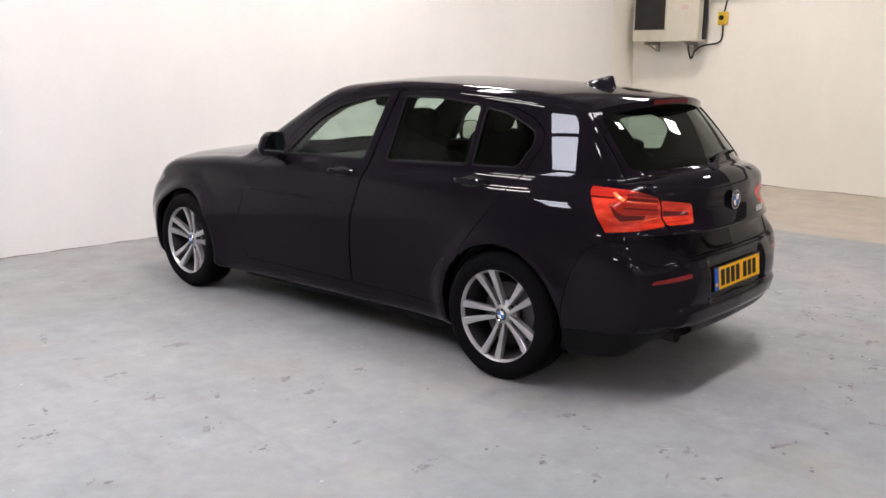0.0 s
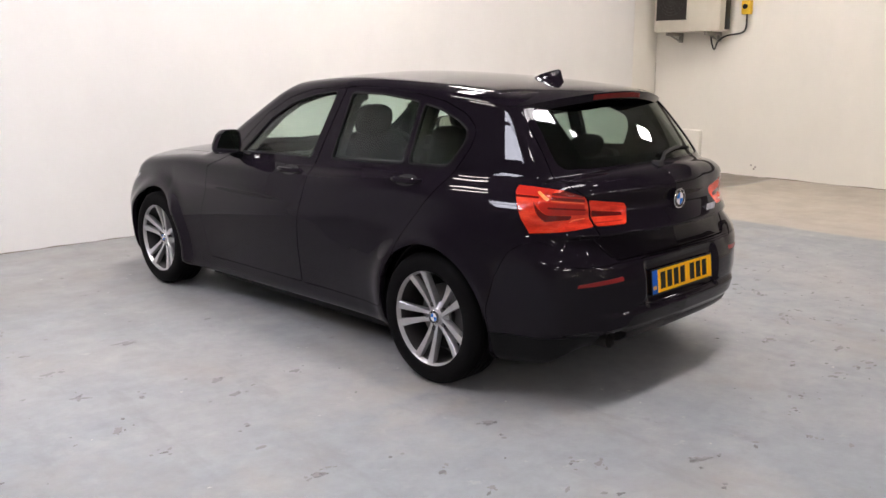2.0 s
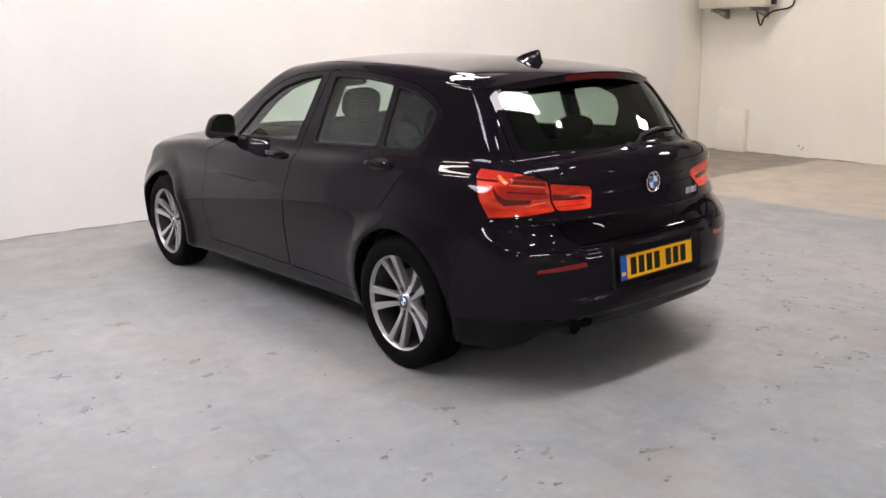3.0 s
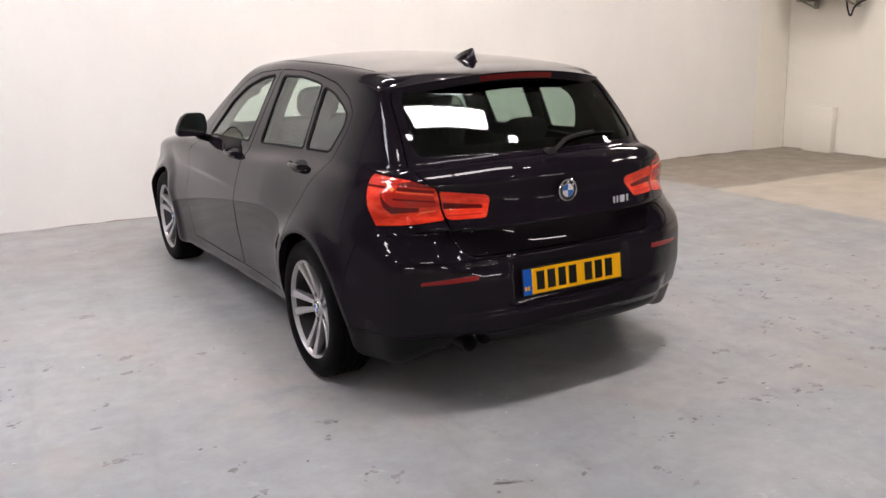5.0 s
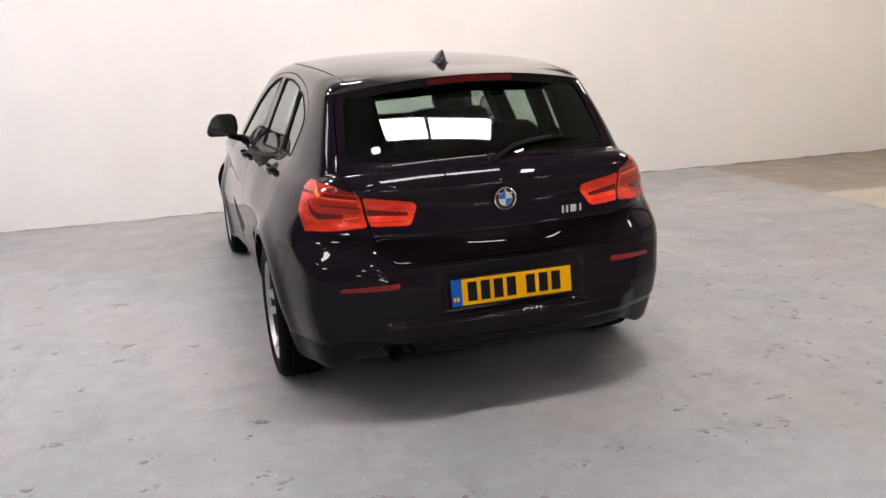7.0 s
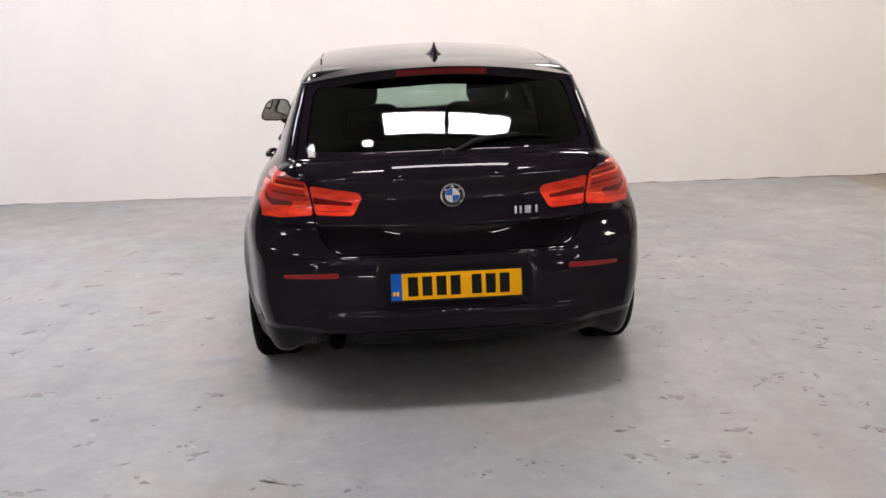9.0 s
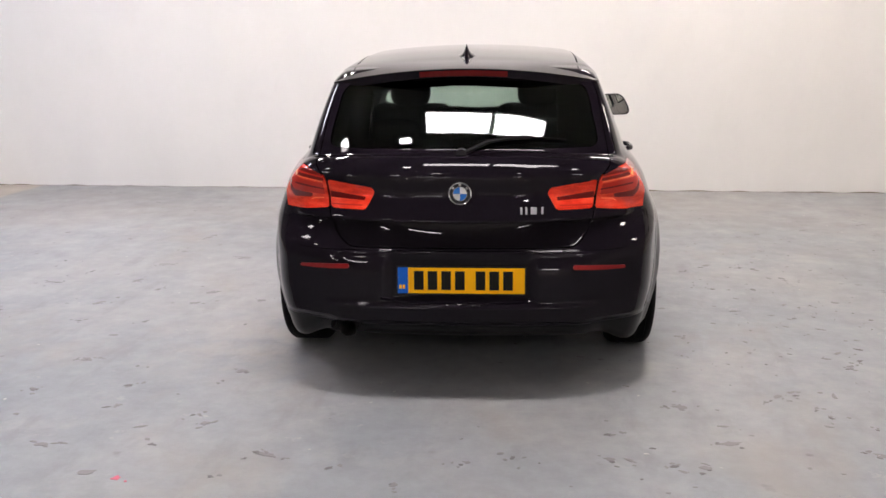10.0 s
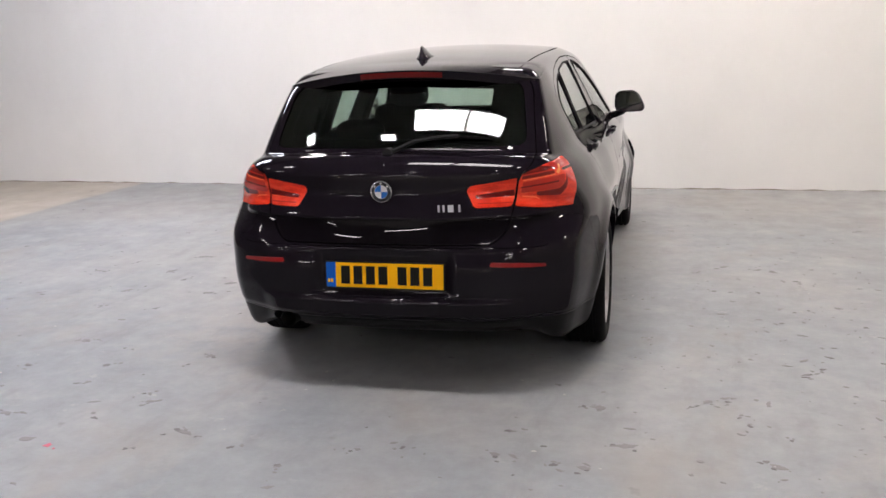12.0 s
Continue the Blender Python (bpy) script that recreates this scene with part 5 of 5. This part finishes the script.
grime_strip((EAST, NORTH - 0.01, 0.001), (EAST, -6, 0.001), (-0.0025, 0, 0))
grime_strip((-9, NORTH, 0.001), (6.55, NORTH, 0.001), (0, -0.0025, 0))
tagged(part("wall_foot_grime", bm, GRIME, None), "brown grime along the foot of the walls", "grime", kind="stuff")
bm = bmesh.new()
side = []
for i in range(30):
    z = 0.05 * i
    w = 0.0035 + 0.0025 * math.sin(i * 1.7)
    side.append((bm.verts.new((EAST - 0.0035, NORTH - 0.006 - 0.004 * math.sin(i * 0.9), z)), bm.verts.new((EAST - 0.0035, NORTH - 0.006 - w - 0.004 * math.sin(i * 0.9), z))))
for a, b in zip(side, side[1:]):
    bm.faces.new((a[0], a[1], b[1], b[0]))
tagged(part("corner_crack", bm, GRIME, None), "thin dark crack running up the wall corner", "crack", kind="stuff")
# brown discs set on the wall in place of small dark holes
for y, z in ((2.86, 0.145), (2.82, 0.10), (2.80, 0.125)):
    bm = bmesh.new()
    lathe(bm, [(0.001, -0.002), (0.010, -0.002), (0.011, 0.004), (0.001, 0.004)], 9, pose(EAST - 0.003, y, z))
    tagged(part("wall_hole", bm, GRIME, None), "small brown disc for a dark hole in the wall near the floor", "wall plug", group="wall plugs")

# ---- scuffs, chips and drips on the floor ----
SCUFF = material("dark_scuff", (0.15, 0.145, 0.142), 0.6)
SMUDGE = material("grey_smudge", (0.222, 0.214, 0.21), 0.6)
PALE = material("pale_chip", (0.46, 0.45, 0.43), 0.7)
PINK = material("pink_paint_drip", (0.62, 0.10, 0.16), 0.5)
rnd = random.Random(7)


def splat(bm, x, y, r, stretch=1.0, turn=0.0):
    n = rnd.randint(7, 11)
    ring = []
    for k in range(n):
        a = 2 * math.pi * k / n
        q = r * rnd.uniform(0.45, 1.25)
        u, v = q * math.cos(a) * stretch, q * math.sin(a)
        ring.append((x + u * math.cos(turn) - v * math.sin(turn), y + u * math.sin(turn) + v * math.cos(turn)))
    top = [bm.verts.new((a, b, 0.0012)) for a, b in ring]
    low = [bm.verts.new((a, b, -0.002)) for a, b in ring]
    bm.faces.new(top)
    for i in range(n):
        bm.faces.new((low[i - 1], low[i], top[i], top[i - 1]))


SPOTS = [(-1.06, -0.65), (-1.78, 0.12), (-2.15, 0.11), (-1.52, -0.51), (-1.46, -0.74), (-1.85, -0.82), (-1.44, -0.97), (-1.05, -1.01), (-0.39, -1.40), (-0.79, -1.50), (-1.98, 0.73), (-2.69, 0.83),
         (-2.71, 0.26), (-2.60, 1.10), (1.81, 1.28), (1.06, 0.14), (0.72, -0.55), (0.61, -1.04), (0.25, -1.26), (0.07, -1.33), (1.41, -0.59), (1.45, -0.74), (1.49, -0.81), (1.81, -0.15), (1.75, -0.22),
         (1.63, -0.90), (0.82, -1.27), (1.35, 1.00), (1.25, 1.40), (-0.15, -1.49), (-1.10, -1.28)]
SMEARS = [(-1.62, 0.70), (-0.97, -1.08), (-1.28, 0.56), (-2.20, 0.90), (-1.72, 1.53), (-2.20, 0.44), (-2.20, 1.32), (-1.01, -0.52), (-0.65, -1.32), (-1.52, -1.32), (-1.81, -0.45), (-2.73, 0.84), (1.60, 1.51),
          (1.69, 1.48), (2.85, 2.94), (0.91, -0.75), (0.60, -1.24), (1.05, -1.07), (1.33, -0.61), (1.57, -1.12), (1.41, 1.56), (-2.20, 2.14), (-2.21, 1.68), (0.92, -1.27), (-1.64, 0.48)]
dark, grey, pale, pink = bmesh.new(), bmesh.new(), bmesh.new(), bmesh.new()
for x, y in SPOTS:
    splat(dark, x, y, rnd.uniform(0.007, 0.013), rnd.uniform(1.0, 2.0), rnd.gauss(0, 0.5))
    for k in range(rnd.randint(1, 4)):
        splat(grey, x + rnd.gauss(0, 0.028), y + rnd.gauss(0, 0.03), rnd.uniform(0.004, 0.011), rnd.uniform(1.0, 2.2), rnd.gauss(0, 0.6))
for x, y in SMEARS:
    turn = rnd.gauss(0.2, 0.5)
    splat(grey, x, y, rnd.uniform(0.012, 0.022), rnd.uniform(1.4, 2.6), turn)
    for k in range(rnd.randint(4, 8)):
        d = rnd.gauss(0, 0.045)
        splat(rnd.choice((grey, grey, dark)), x + d * math.cos(turn) + rnd.gauss(0, 0.012), y + d * math.sin(turn) + rnd.gauss(0, 0.02), rnd.uniform(0.003, 0.010), rnd.uniform(1.0, 2.5), turn + rnd.gauss(0, 0.3))
splat(grey, -1.24, -1.51, 0.020, 2.4, 0.15)
# loose drips, thicker beside the car than behind it
for k in range(620):
    x, y = (rnd.gauss(1.9, 0.75), rnd.gauss(0.0, 1.4)) if k < 330 else (rnd.uniform(-4.8, 3.8), rnd.uniform(-3.2, 4.2))
    splat(rnd.choice((dark, grey, grey, grey)), x, y, 0.0022 + 0.009 * rnd.random() ** 2.2, rnd.uniform(1, 3), rnd.gauss(0, 0.5))
for k in range(120):
    splat(pale, rnd.uniform(-4.8, 3.8), rnd.uniform(-3.2, 4.2), rnd.uniform(0.002, 0.007), rnd.uniform(1, 2), rnd.uniform(0, 3))
# long drag marks
for x, y, turn, length in ((-1.72, 1.52, 0.5, 0.06), (-2.19, 0.90, -0.5, 0.06), (-1.75, 1.56, 0.1, 0.06), (-0.65, -1.32, 0.1, 0.03)):
    splat(grey, x, y, 0.007, length / 0.007, turn)
splat(pink, -1.11, -1.54, 0.015, 1.3)
splat(pink, -1.07, -1.56, 0.006)
splat(pink, -0.62, 0.42, 0.006)
tagged(part("floor_scuffs", dark, SCUFF, None), "dark scuffs and drips on the painted floor", "scuffs", kind="stuff")
tagged(part("floor_smudges", grey, SMUDGE, None), "grey smudges and drag marks on the painted floor", "smudges", kind="stuff")
tagged(part("floor_chips", pale, PALE, None), "pale chips in the floor paint", "chips", kind="stuff")
tagged(part("paint_drips", pink, PINK, None), "small pink paint drips on the floor", "paint drips", kind="stuff")
